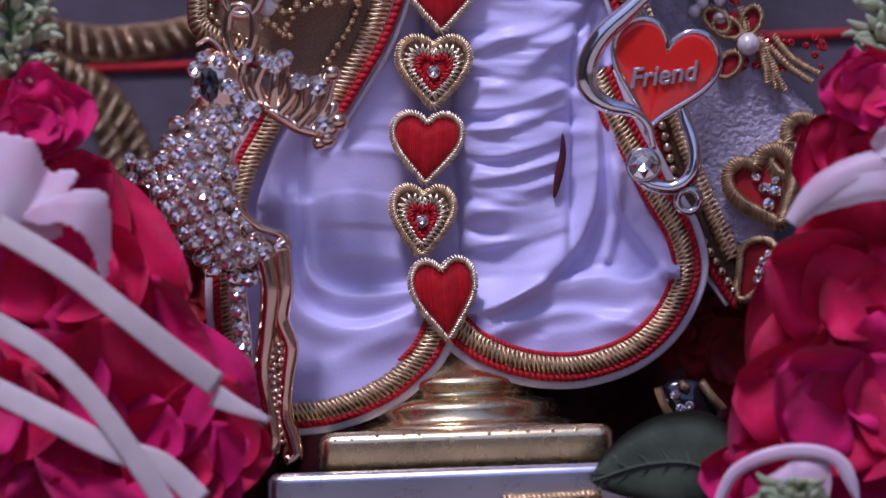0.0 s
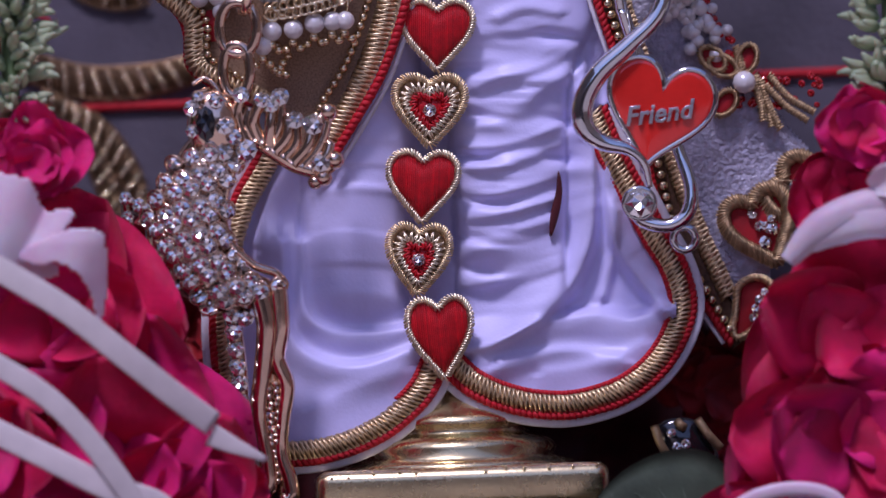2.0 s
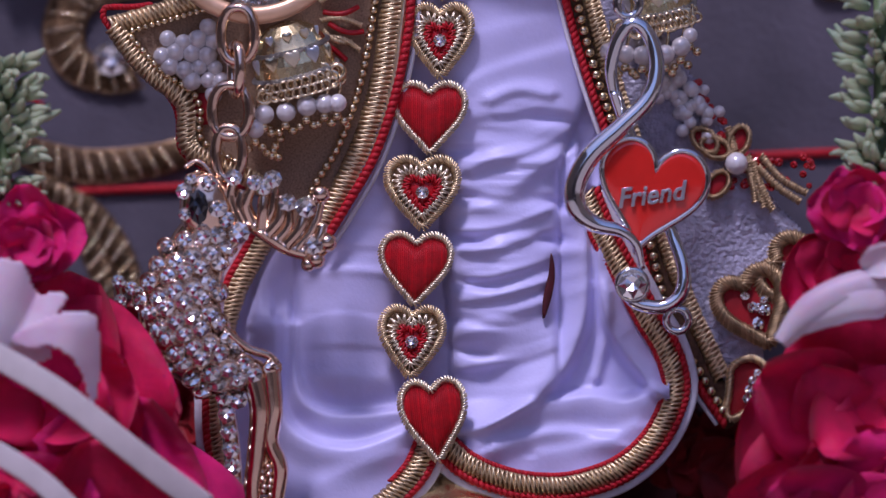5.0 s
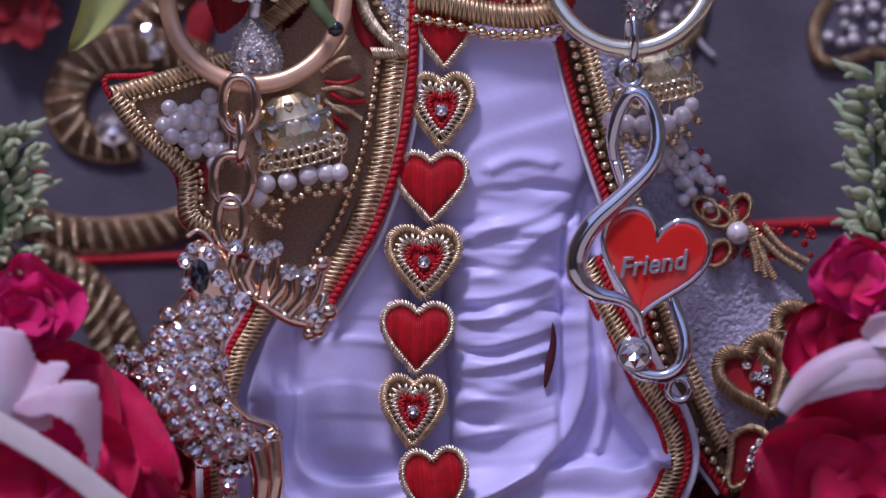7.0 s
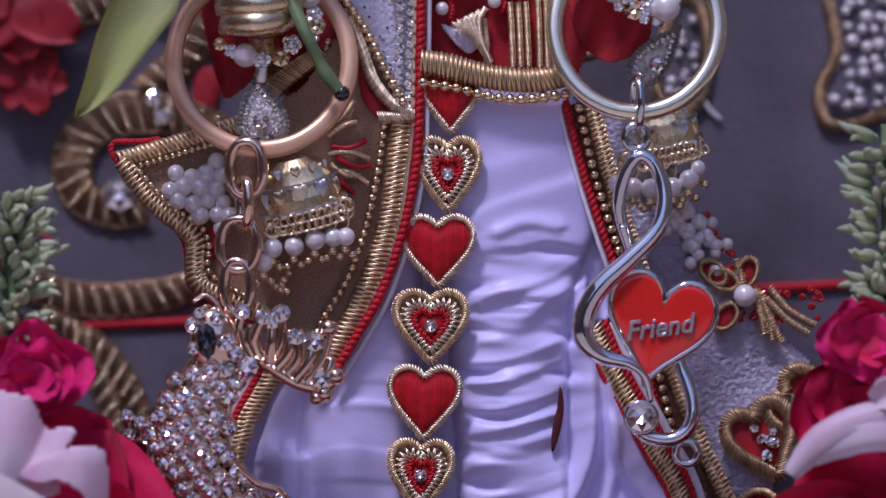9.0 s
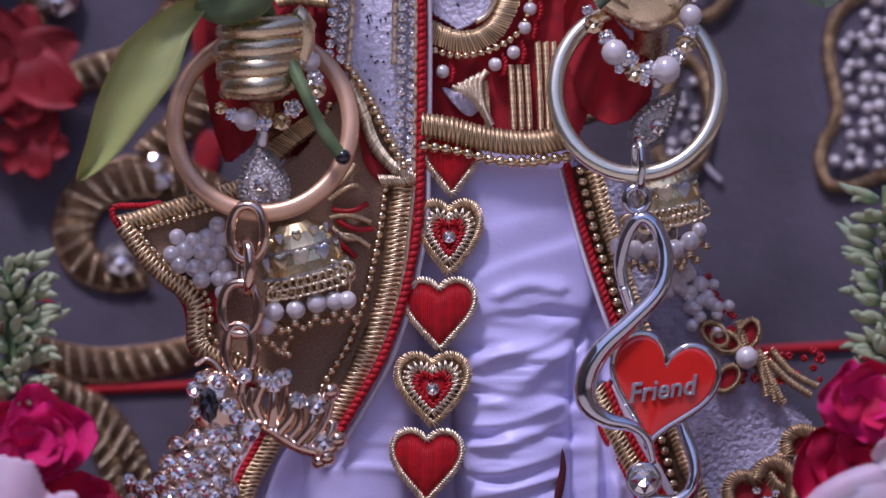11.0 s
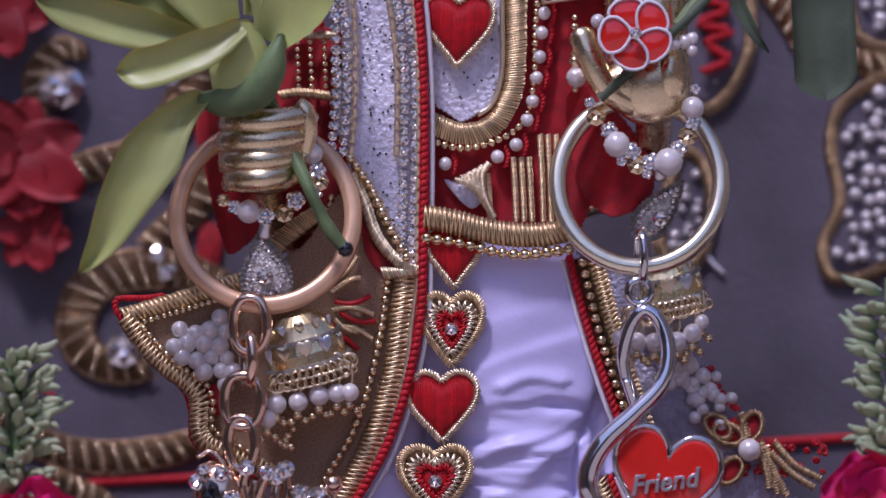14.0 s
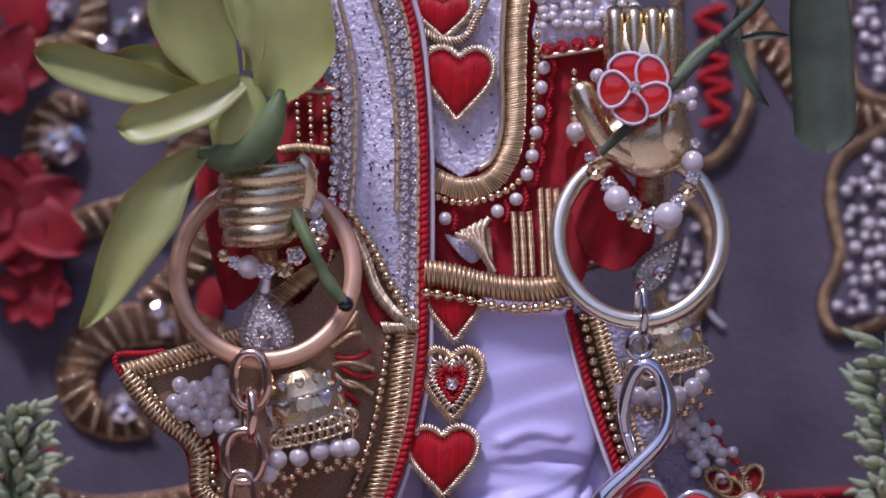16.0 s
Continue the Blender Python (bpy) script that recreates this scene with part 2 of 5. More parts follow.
def threads(g, path, width, pitch=6.0, slant=5.0, r=2.2, rise=9.0, zigzag=0.0, closed=False):
    """Wire wound over a padded band: one bent thread after another, square or in a zigzag."""
    P = spline(path, pitch, closed)
    T, N = perp(P, closed)
    rnd = random.Random(len(P))
    for i in range(len(P)):
        s = slant + (zigzag if i % 2 else -zigzag) + rnd.uniform(-1, 1)
        w = width * rnd.uniform(0.93, 1.05)
        line = []
        for k in np.linspace(-1, 1, 6):
            q = P[i].copy()
            q[:2] += N[i] * k * w / 2 + T[i] * k * s
            q[2] += rise * math.sqrt(max(0.0, 1 - k * k * 0.96))
            line.append(q)
        sweep(g, line, r, n=5)
    return g


def cord(g, path, r, pitch=None, closed=False):
    """A twisted cord: slanting lumps one behind the other."""
    P = spline(path, pitch or r * 1.35, closed)
    T, N = perp(P, closed)
    sweep(g, P, r * 0.92, r * 0.8, 7, closed)
    for i in range(len(P)):
        a, b = T[i] * 0.9 * r, N[i] * r
        e = np.array([*(a + b * 0.75), 0])
        q = P[i]
        sweep(g, [q - e, q - e * 0.5 + [0, 0, r * 0.45], q + [0, 0, r * 0.6], q + e * 0.5 + [0, 0, r * 0.45], q + e],
              [r * 0.3, r * 0.65, r * 0.75, r * 0.65, r * 0.3], n=5)
    return g


SHARED = {}


def unit(kind, material):
    """A bead, cut stone or disc of radius 1, facing the viewer, shared by all alike."""
    key = (kind, material.name)
    if key not in SHARED:
        v, f = [], []
        if kind == "ball":
            g = ball(Geo(), (0, 0, 0), 1, n=12, m=8)
            v, f = [(a, -c, -b) for a, b, c in g.v], g.f
        elif kind == "cup":
            g = Geo()
            a = np.linspace(0, 2 * math.pi, 14, endpoint=False)
            sweep(g, np.c_[np.cos(a), np.sin(a), np.zeros(14)], 0.09, 0.25, 5, True)
            v, f = [(x, -c, -b) for x, b, c in g.v], g.f
        else:
            m = 8
            v.append((0.05, -0.28, 0.04))
            for r, h, e in ((0.52, 0.42, 0.06), (1.0, 0.06, 0.0), (0.6, -0.4, 0.0)):
                for k in range(m):
                    a = 2 * math.pi * k / m
                    v.append((r * math.cos(a), -h + (e if k % 2 else -e), r * math.sin(a)))
            for k in range(m):
                l = (k + 1) % m
                f.append((0, 1 + k, 1 + l))
                for q in range(2):
                    a, c = 1 + q * m, 1 + (q + 1) * m
                    f += [(a + k, c + k, c + l), (a + k, c + l, a + l)] if k % 2 else [(a + k, c + k, a + l), (a + l, c + k, c + l)]
            f.append(tuple(range(1 + 2 * m, 1 + 3 * m)))
        me = bpy.data.meshes.new(kind)
        me.from_pydata(v, [], f)
        me.materials.append(material)
        if kind != "gem":
            me.polygons.foreach_set("use_smooth", [True] * len(me.polygons))
        SHARED[key] = me
    return SHARED[key]


def stud(name, kind, material, p, r, parent, tilt=(0, 0), label="", stretch=1.0):
    ob = new(name, unit(kind, material))
    ob.parent = parent
    ob.location = at(*p) - ORG[parent.name]
    ob.scale = (r * 1e-4, r * 1e-4, r * 1e-4 * stretch)
    ob.rotation_euler = (radians(tilt[0] - (14 if kind == "gem" else 0)), 0, radians(tilt[1]))
    ORG[ob.name] = at(*p)
    return tagged(ob, label=label)


def row(name, kind, material, path, r, pitch, parent, closed=False, jitter=0.0, stretch=1.0):
    rnd = random.Random(int(pitch * 10) + len(path))
    for q in spline(path, pitch, closed):
        stud(name, kind, material, (q[0] + rnd.uniform(-jitter, jitter), q[1] + rnd.uniform(-jitter, jitter), q[2]), r * rnd.uniform(0.92, 1.06), parent,
             (rnd.uniform(-12, 12), rnd.uniform(-12, 12)), stretch=stretch)


def heart(cx, cy, w, h, turn=0.0, n=48, soft=1.0):
    """The outline of a heart; soft: with a shallow notch and full sides."""
    a = np.linspace(0, 2 * math.pi, n, endpoint=False)
    x = (1 - 0.3 * soft) * np.sin(a) ** 3 + 0.3 * soft * np.sin(a)
    y = 13 * np.cos(a) - (5 - 1.2 * soft) * np.cos(2 * a) - (2 - 0.7 * soft) * np.cos(3 * a) - (1 - 0.5 * soft) * np.cos(4 * a)
    x, y = x / np.abs(x).max() * w / 2, (0.5 - (y - y.min()) / (y.max() - y.min())) * h
    c, s = math.cos(radians(turn)), math.sin(radians(turn))
    return np.c_[cx + x * c - y * s, cy + x * s + y * c]


def petal(g, o, ang, length, width, rise=0.3, curl=0.0, cup=0.3, seed=0, thick=3.0, blunt=0.8, wave=0.04, n=9):
    """A petal or leaf that grows from o along ang (degrees, 0 right, 90 down), rising towards the viewer."""
    rnd = random.Random(seed)
    ca, sa = math.cos(radians(ang)), math.sin(radians(ang))
    ph = [rnd.uniform(0, 6.3) for _ in range(3)]
    v, f = [], []
    for back in (0, 1):
        for i in range(n + 1):
            u = i / n
            half = width / 2 * (math.sin(math.pi * (0.06 + 0.94 * u ** blunt) * 0.97) ** 0.6 if blunt else 1)
            bend = rise + curl * u
            a, hgt = length * u * math.cos(bend * 0.7), length * u * math.sin(bend)
            for k in range(-3, 4):
                b = half * k / 3
                w = wave * length * math.sin(4 * u + 2.2 * k / 3 + ph[0]) + wave * 0.6 * length * math.sin(9 * u + ph[1] + k)
                z = hgt + cup * width * (k / 3) ** 2 * (0.3 + u) + w - back * thick
                v.append((o[0] + ca * a - sa * b, o[1] + sa * a + ca * b, o[2] + z))
    m = 7
    s = (n + 1) * m
    for i in range(n):
        for k in range(m - 1):
            q = (i * m + k, i * m + k + 1, (i + 1) * m + k + 1, (i + 1) * m + k)
            f.append(q)
            f.append(tuple(s + j for j in reversed(q)))
    for i in range(n):
        for k in (0, m - 1):
            f.append((i * m + k, (i + 1) * m + k, s + (i + 1) * m + k, s + i * m + k))
    for i in (0, n):
        for k in range(m - 1):
            f.append((i * m + k, i * m + k + 1, s + i * m + k + 1, s + i * m + k))
    return g.add(v, f)


# ---- setting ----
def plain(name, v, f, material, label, category):
    me = bpy.data.meshes.new(name)
    me.from_pydata(v, [], f)
    me.materials.append(material)
    return tagged(new(name, me), label, category, kind="structure")


BACK = -450.0
ZG = at(784, 1290, 0).z
# ground out of view, made pale as a reflector for metal and fill light
plain("ground", [(-60, -60, ZG - 0.03), (60, -60, ZG - 0.03), (60, 60, ZG - 0.03), (-60, 60, ZG - 0.03)], [(0, 1, 2, 3)], FLOOR, "unseen pale floor, added to brighten the metal and fill from below", "ground")
yb = -BACK * 1e-4
BOX = [(0, 1, 3, 2), (4, 6, 7, 5), (0, 4, 5, 1), (2, 3, 7, 6), (1, 5, 7, 3), (0, 2, 6, 4)]
tagged(plain("altar_step", [(x, y, z) for y in (-0.09, yb) for x in (-0.4, 0.4) for z in (ZG - 0.03, ZG)], BOX, ALTAR, "low altar step covered with dark red cloth", "altar"), kind="structure")
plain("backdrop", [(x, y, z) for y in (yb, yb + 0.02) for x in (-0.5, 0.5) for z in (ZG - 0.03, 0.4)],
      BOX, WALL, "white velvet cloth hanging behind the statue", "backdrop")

# unseen walls, added so that metal reflects dark, warm sides under open sky
for nm, x0, x1, y0, y1, z1 in (("wall_west", -1.3, -1.15, -3.2, 0.3, 1.2), ("wall_east", 1.15, 1.3, -3.2, 0.3, 1.2), ("wall_south", -1.15, 1.15, -3.2, -3.05, 0.7), ("wall_north", -1.15, 1.15, 0.15, 0.3, 1.2)):
    plain(nm, [(x, y, z) for y in (y0, y1) for x in (x0, x1) for z in (ZG - 0.03, z1)], BOX, ADDWALL, "unseen plain brown wall added to shape the light and reflections", "wall")


# ---- shared ornaments ----
def wound_band(parent, path, width, d, name="gold_border", zigzag=0.0, slant=4.0, pitch=4.4, material=ZARI, rise=9.0, closed=False, r=1.9, base=ZBASE):
    """A padded band wound with gold wire."""
    P = lift(spline(path, 10, closed), d) if len(path[0]) == 2 else spline(path, 10, closed)
    g = sweep(Geo(), P, width * 0.48, rise * 0.85, closed=closed)
    band = part(name, g, base, parent)
    part("wire_thread", threads(Geo(), P, width, pitch, slant, r, rise, zigzag, closed), material, band, kind="stuff")
    return band


def piping(parent, path, r, d, name="red_cord", material=None, closed=False):
    P = lift(spline(path, 10, closed), d)
    return part(name, cord(Geo(), P, r, closed=closed), material or REDC, parent, kind="stuff")


def bar(parent, path, r, d, material, name, rd=None, closed=False, n=8):
    P = lift(spline(path, 8, closed), d) if len(path[0]) == 2 else spline(path, 8, closed)
    return part(name, sweep(Geo(), P, r, rd, n, closed), material, parent)


# ---- pleated skirt of the statue ----
def near(X, Y, pts):
    """Distance to a line through pts, and on which side."""
    P = spline(pts, 12)
    best, side = np.full(X.shape, 1e9), np.zeros(X.shape)
    for a, b in zip(P[:-1], P[1:]):
        e = b - a
        t = np.clip(((X - a[0]) * e[0] + (Y - a[1]) * e[1]) / (e @ e), 0, 1)
        dx, dy = X - a[0] - t * e[0], Y - a[1] - t * e[1]
        r = np.hypot(dx, dy)
        m = r < best
        best[m], side[m] = r[m], np.sign(e[0] * dy - e[1] * dx)[m]
    return best * np.where(side >= 0, 1, -1)


def fold(X, Y, pts, amp, wide, steep):
    """A fold of cloth: steep on one side of the line, fading slowly on the other."""
    r = near(X, Y, pts)
    return amp * np.where(r > 0, np.exp(-(r / wide) ** 2), np.exp(-(r / steep) ** 2))


def smooth01(t):
    t = np.clip(t, 0, 1)
    return t * t * (3 - 2 * t)


def flare(Y):
    return 70 * smooth01((np.asarray(Y, float) - 740) / 330)


def skirt_height(X, Y):
    X, Y = np.asarray(X, float), np.asarray(Y, float)
    low = 1 - smooth01((Y - 785) / 85)
    left = np.sqrt(np.clip(1 - ((X - 624 + 0.04 * (Y - 600)) / 100) ** 2, 0, 1))
    upper = 1 - smooth01((Y - 230) / 220)
    right = np.sqrt(np.clip(1 - ((X - 890 - 0.03 * (Y - 600)) / (103 - 0.03 * (Y - 500) + 70 * upper)) ** 2, 0, 1))
    lowr = 1 - smooth01((Y - 700) / 170)
    z = 54 * np.maximum(left * low, right ** 0.8 * lowr) - 8
    warp = 10 * np.sin((X - 800) / 55 + Y / 130) + 14 * np.sin(Y / 47) + 8 * np.sin(Y / 19 + X / 90)
    v = (Y + 0.10 * (X - 880) + 0.0016 * (X - 880) ** 2 + warp) / 52
    w = v - np.floor(v)
    deep = 0.45 + 0.55 * np.sin(np.floor(v) * 2.4 + X / 70) ** 2
    z += lowr * smooth01((X - 795) / 30) * smooth01((Y - 330) / 120) * np.where(w < 0.66, (w / 0.66) ** 1.5, smooth01((1 - w) / 0.34)) * 15 * deep * np.sqrt(right + 0.02)
    u = (Y - 0.06 * (X - 600) + 22 * np.sin(Y / 90) + 9 * np.sin(Y / 31 + 1) + 5 * np.sin(X / 45)) / 64
    q = u - np.floor(u)
    z += low * left * np.where(q < 0.72, q / 0.72, smooth01((1 - q) / 0.28)) * 4.0 * (0.35 + 0.65 * np.sin(np.floor(u) * 1.9 + X / 110) ** 2)
    z += low * left * 3 * np.sin(Y / 58 + X / 33) * np.sin(Y / 83 - X / 61)
    z += fold(X, Y, [(1030, 430), (1040, 600), (1030, 710), (985, 795), (900, 858), (815, 890)], 42, 42, 11)
    z += fold(X, Y, [(1058, 500), (1068, 640), (1092, 720), (1140, 785), (1168, 818)], 34, 10, 40)
    z += fold(X, Y, [(1080, 640), (1075, 720), (1060, 790)], 14, 20, 8)
    z += fold(X, Y, [(835, 905), (930, 850), (1040, 826), (1110, 835), (1165, 815)], 30, 46, 12)
    z += fold(X, Y, [(880, 915), (990, 890), (1090, 905)], 14, 26, 12)
    z += fold(X, Y, [(960, 930), (1050, 915), (1130, 880)], 9, 26, 14)
    z += fold(X, Y, [(518, 700), (520, 790), (540, 838), (585, 860), (650, 862), (735, 850)], 30, 34, 12)
    z += fold(X, Y, [(488, 700), (498, 850), (545, 905), (630, 920), (735, 885)], 28, 36, 12)
    z += fold(X, Y, [(452, 700), (470, 620), (500, 560)], 22, 30, 10)
    z += fold(X, Y, [(560, 985), (620, 960), (700, 930)], 8, 30, 18)
    z += fold(X, Y, [(815, 335), (880, 322), (950, 318), (1030, 330)], 9, 12, 30)
    z += fold(X, Y, [(870, 300), (920, 282), (975, 290)], 10, 10, 16)
    z += fold(X, Y, [(838, 268), (900, 244), (1005, 212)], 6, 30, 14)
    z += fold(X, Y, [(825, 196), (900, 176), (1010, 150)], 4, 38, 18)
    z += fold(X, Y, [(835, 120), (920, 112), (1000, 92)], 4, 34, 20)
    z += fold(X, Y, [(560, 610), (620, 600), (690, 606)], 5, 30, 7)
    z += fold(X, Y, [(545, 690), (610, 682), (690, 694)], 5, 34, 7)
    z += fold(X, Y, [(835, 425), (880, 405), (960, 412), (1010, 400)], 10, 8, 24)
    for px, py, pw in ((826, 392, 34), (832, 470, 40), (828, 548, 36), (836, 622, 44), (824, 690, 38), (838, 745, 40), (972, 330, 40), (985, 480, 34), (980, 545, 30)):
        z -= 13 * np.exp(-((X - px) / pw) ** 2 - ((Y - py - 0.12 * (X - px)) / 10) ** 2)
        z += 7 * np.exp(-((X - px - 25) / (pw + 25)) ** 2 - ((Y - py - 24) / 15) ** 2)
    c = (Y + 0.2 * (X - 880) + 9 * np.sin(X / 31) + 7 * np.sin(Y / 23)) / 21
    c = c - np.floor(c)
    z += lowr * right * smooth01((X - 800) / 40) * smooth01((Y - 260) / 100) * np.where(c < 0.7, c / 0.7, (1 - c) / 0.3) * 3.5 * np.sin(X / 43 + Y / 37) ** 2
    z += flare(Y)
    return z + 2 * np.sin(X / 37 + Y / 61) + 0.8 * np.sin(X / 17 - Y / 29)


HEM_R = [(792, 912), (830, 945), (880, 968), (940, 982), (1012, 982), (1092, 957), (1150, 912), (1185, 855), (1197, 800), (1180, 740), (1150, 690), (1118, 630), (1085, 570), (1060, 520), (1040, 470)]
HEM_L = [(760, 905), (735, 958), (690, 1004), (650, 1031), (590, 1056), (530, 1068), (475, 1066), (430, 1040), (406, 985), (393, 920), (388, 850), (392, 770), (403, 700), (425, 630), (450, 585), (475, 540)]
skirt = thing("pleated_skirt", 780, 1000, 0, "white satin pleated skirt with gold and red hem on the statue", "skirt")
outline = [(700, 20), (1000, 20), (1036, 200), (1070, 330), (1090, 440)] + [tuple(p) for p in offset(spline(HEM_R, 20), -5)[::-1]] + [(778, 900)] + [tuple(p) for p in offset(spline(HEM_L, 20), 5)] + [(560, 500), (640, 380)]
part("cloth", sheet(Geo(), outline, skirt_height, 5.0, 5.0), SATIN, skirt)


def hem_depth(x, y):
    k = float(flare(y))
    return (float(skirt_height(np.array([[x]]), np.array([[y]]))[0, 0]) - k) * 0.5 + k + 12


for path, s in ((HEM_R, 1), (HEM_L, -1)):
    P = spline(path, 14)
    dd = np.array([hem_depth(*q) for q in P])
    dd = np.convolve(np.pad(dd, 4, mode="edge"), np.ones(9) / 9, "valid")
    P3 = np.c_[P, dd]
    base = offset(P3, s * 33)
    part("white_edge", sweep(Geo(), np.c_[base[:, :2], dd - 8], 9, 4), EDGE, skirt)
    part("red_cord", cord(Geo(), np.c_[offset(P3, s * 21)[:, :2], dd - 2], 8), REDC, skirt, kind="stuff")
    inner = np.c_[offset(P3, -s * 19)[:, :2], dd]
    part("inner_red_cord", cord(Geo(), inner if s > 0 else inner[:max(4, len(inner) // 8)], 5.5), REDC, skirt, kind="stuff")
    g = sweep(Geo(), P3, 14, 9)
    band = part("gold_border", g, ZBASE, skirt)
    part("wire_thread", threads(Geo(), P3, 34, 4.2, 6.0, 2.3, 11, 4.2), ZARI, band, kind="stuff")
gap = spline([(978, 570), (985, 605), (979, 650), (964, 690), (964, 650), (973, 610)], 8, True)
part("lining_gap", pad(Geo(), gap, 3 + max(float(skirt_height(np.array([[p[0]]]), np.array([[p[1]]]))[0, 0]) for p in gap), 2, 14), MAROON, skirt, "dark red lining showing in a gap")

# ---- strip of embroidered hearts ----
strip = thing("heart_trim", 750, 500, 20, "strip of red and gold embroidered hearts sewn down the skirt", "trim")


def embroidered_heart(cx, cy, w, h, turn, gold, parent, d=None):
    z = d if d is not None else 62
    o = heart(cx, cy, w - 14, h - 14, turn)
    if gold:
        ob = part("heart", pad(Geo(), heart(cx, cy, w - 12, h - 12, turn), z, 3, 34), ZBASE, parent, "gold thread heart with a red middle and crystal")
        ring = lift(spline([tuple(p) for p in heart(cx, cy, w - 14, h - 14, turn)], 6, True), z + 3)
        part("gold_edge", threads(Geo(), ring, 15, 4.2, 4, 1.9, 7, 0, True), ZARI, ob, kind="stuff")
        rin = lift(spline([tuple(p) for p in heart(cx, cy + 1, w - 52, h - 52, turn)], 6, True), z + 5)
        part("pale_edge", threads(Geo(), rin, 22, 4.0, 2, 1.8, 9, 3, True), ZARIP, ob, kind="stuff")
        cen = heart(cx, cy + 1, w - 78, h - 78, turn)
        part("red_middle", pad(Geo(), cen, z + 6, 6, 6), RED, ob)
        rc = lift(spline([tuple(p) for p in cen], 7, True), z + 10)
        part("red_stitching", threads(Geo(), rc, 13, 5, 3, 2.4, 4, 2, True), RED, ob, kind="stuff")
        stud("rhinestone", "gem", GEM, (cx, cy - 1, z + 17), 12, ob)
    else:
        ob = part("heart", pad(Geo(), o, z, 4, 34), ZBASE, parent, "red satin-stitched heart edged with gold beads")
        g, top = Geo(), np.array(heart(cx, cy, w - 19, h - 19, turn))
        c, s = math.cos(radians(turn)), math.sin(radians(turn))
        loc = np.c_[(top[:, 0] - cx) * c + (top[:, 1] - cy) * s, -(top[:, 0] - cx) * s + (top[:, 1] - cy) * c]
        half = (w - 22) / 2
        for u in np.arange(-half + 2, half - 1, 3.4):
            ys = []
            for a, b in zip(loc, np.roll(loc, -1, 0)):
                if (a[0] - u) * (b[0] - u) <= 0 and abs(a[0] - b[0]) > 1e-6:
                    ys.append(a[1] + (b[1] - a[1]) * (u - a[0]) / (b[0] - a[0]))
            if len(ys) < 2 or max(ys) - min(ys) < 6:
                continue
            y0, y1 = min(ys), max(ys)
            line = []
            for k in np.linspace(0, 1, 7):
                yy = y0 + (y1 - y0) * k
                line.append((cx + u * c - yy * s, cy + u * s + yy * c, z + 4 + 11 * math.sqrt(max(0, 1 - (2 * k - 1) ** 2)) * math.sqrt(max(0.05, 1 - (u / half) ** 2))))
            sweep(g, line, 2.6, n=5)
        part("satin_stitch", g, RED, ob, kind="stuff")
        ring = lift(spline([tuple(p) for p in heart(cx, cy, w - 10, h - 10, turn)], 5, True), z + 4)
        part("gold_edge", threads(Geo(), ring, 11, 5.0, 4, 2.3, 7, 0, True), ZARIP, ob, kind="stuff")
    return ob


for cx, cy, w, h, turn, gold in ((786, 62, 110, 124, 0, 0), (781, 196, 122, 136, 0, 1), (763, 332, 134, 130, 0, 0), (750, 465, 136, 134, 0, 1), (738, 600, 132, 132, 2, 0), (731, 730, 120, 134, 2, 1), (771, 868, 122, 150, -6, 0)):
    embroidered_heart(cx, cy, w, h, turn, gold, strip, 62 if cy < 800 else 76)

# ---- pedestal ----
pedestal = thing("pedestal", 810, 1290, 0, "polished brass pedestal of the statue with beaded edges", "pedestal")


def lathe(g, cx, cd, prof, n=48):
    v, f = [], []
    for r, y in prof:
        for k in range(n):
            a = 2 * math.pi * k / n
            v.append((cx + r * math.cos(a), y - 0.04 * r * math.cos(a), cd + r * math.sin(a)))
    for i in range(len(prof) - 1):
        for k in range(n):
            l = (k + 1) % n
            f.append((i * n + k, i * n + l, (i + 1) * n + l, (i + 1) * n + k))
    f.append(tuple(range(n)))
    f.append(tuple((len(prof) - 1) * n + k for k in range(n)))
    return g.add(v, f)


def slab(g, x0, x1, y0, y1, d0, d1, r):
    """A block with rounded edges all round, level in the world."""
    prof = [(r * (1 - math.cos(a)), r * (1 - math.sin(a))) for a in np.linspace(0, math.pi / 2, 6)]
    rows_ = [(i, y0 + j) for i, j in reversed(prof)] + [(i, y1 - j) for i, j in prof]
    v, f = [], []
    for i, y in rows_:
        c = []
        for cx, cd, a0 in ((x1 - r - i, d1 - r - i, 0), (x0 + r + i, d1 - r - i, 90), (x0 + r + i, d0 + r + i, 180), (x1 - r - i, d0 + r + i, 270)):
            for k in range(5):
                a = radians(a0 + 22.5 * k)
                c.append((cx + r * math.cos(a), cd + r * math.sin(a)))
        v += [(x, y - 0.04 * (x - (x0 + x1) / 2), d) for x, d in c]
    n = 20
    for j in range(len(rows_) - 1):
        for k in range(n):
            l = (k + 1) % n
            f.append((j * n + k, j * n + l, (j + 1) * n + l, (j + 1) * n + k))
    f.append(tuple(range(n)))
    f.append(tuple((len(rows_) - 1) * n + k for k in range(n)))
    return g.add(v, f)


part("neck", lathe(Geo(), 805, -40, [(52, 900), (60, 935), (78, 968), (100, 992), (118, 1004), (128, 1012), (130, 1022), (116, 1029), (126, 1040), (160, 1050), (172, 1064), (165, 1078), (196, 1088), (220, 1100)]), BRASS, pedestal)
part("top_block", slab(Geo(), 550, 1070, 1096, 1180, -320, 190, 22), BRASS, pedestal)
part("lower_block", slab(Geo(), 460, 1150, 1166, 1292, -380, 250, 18), STEEL, pedestal, "pale silvered lower step")

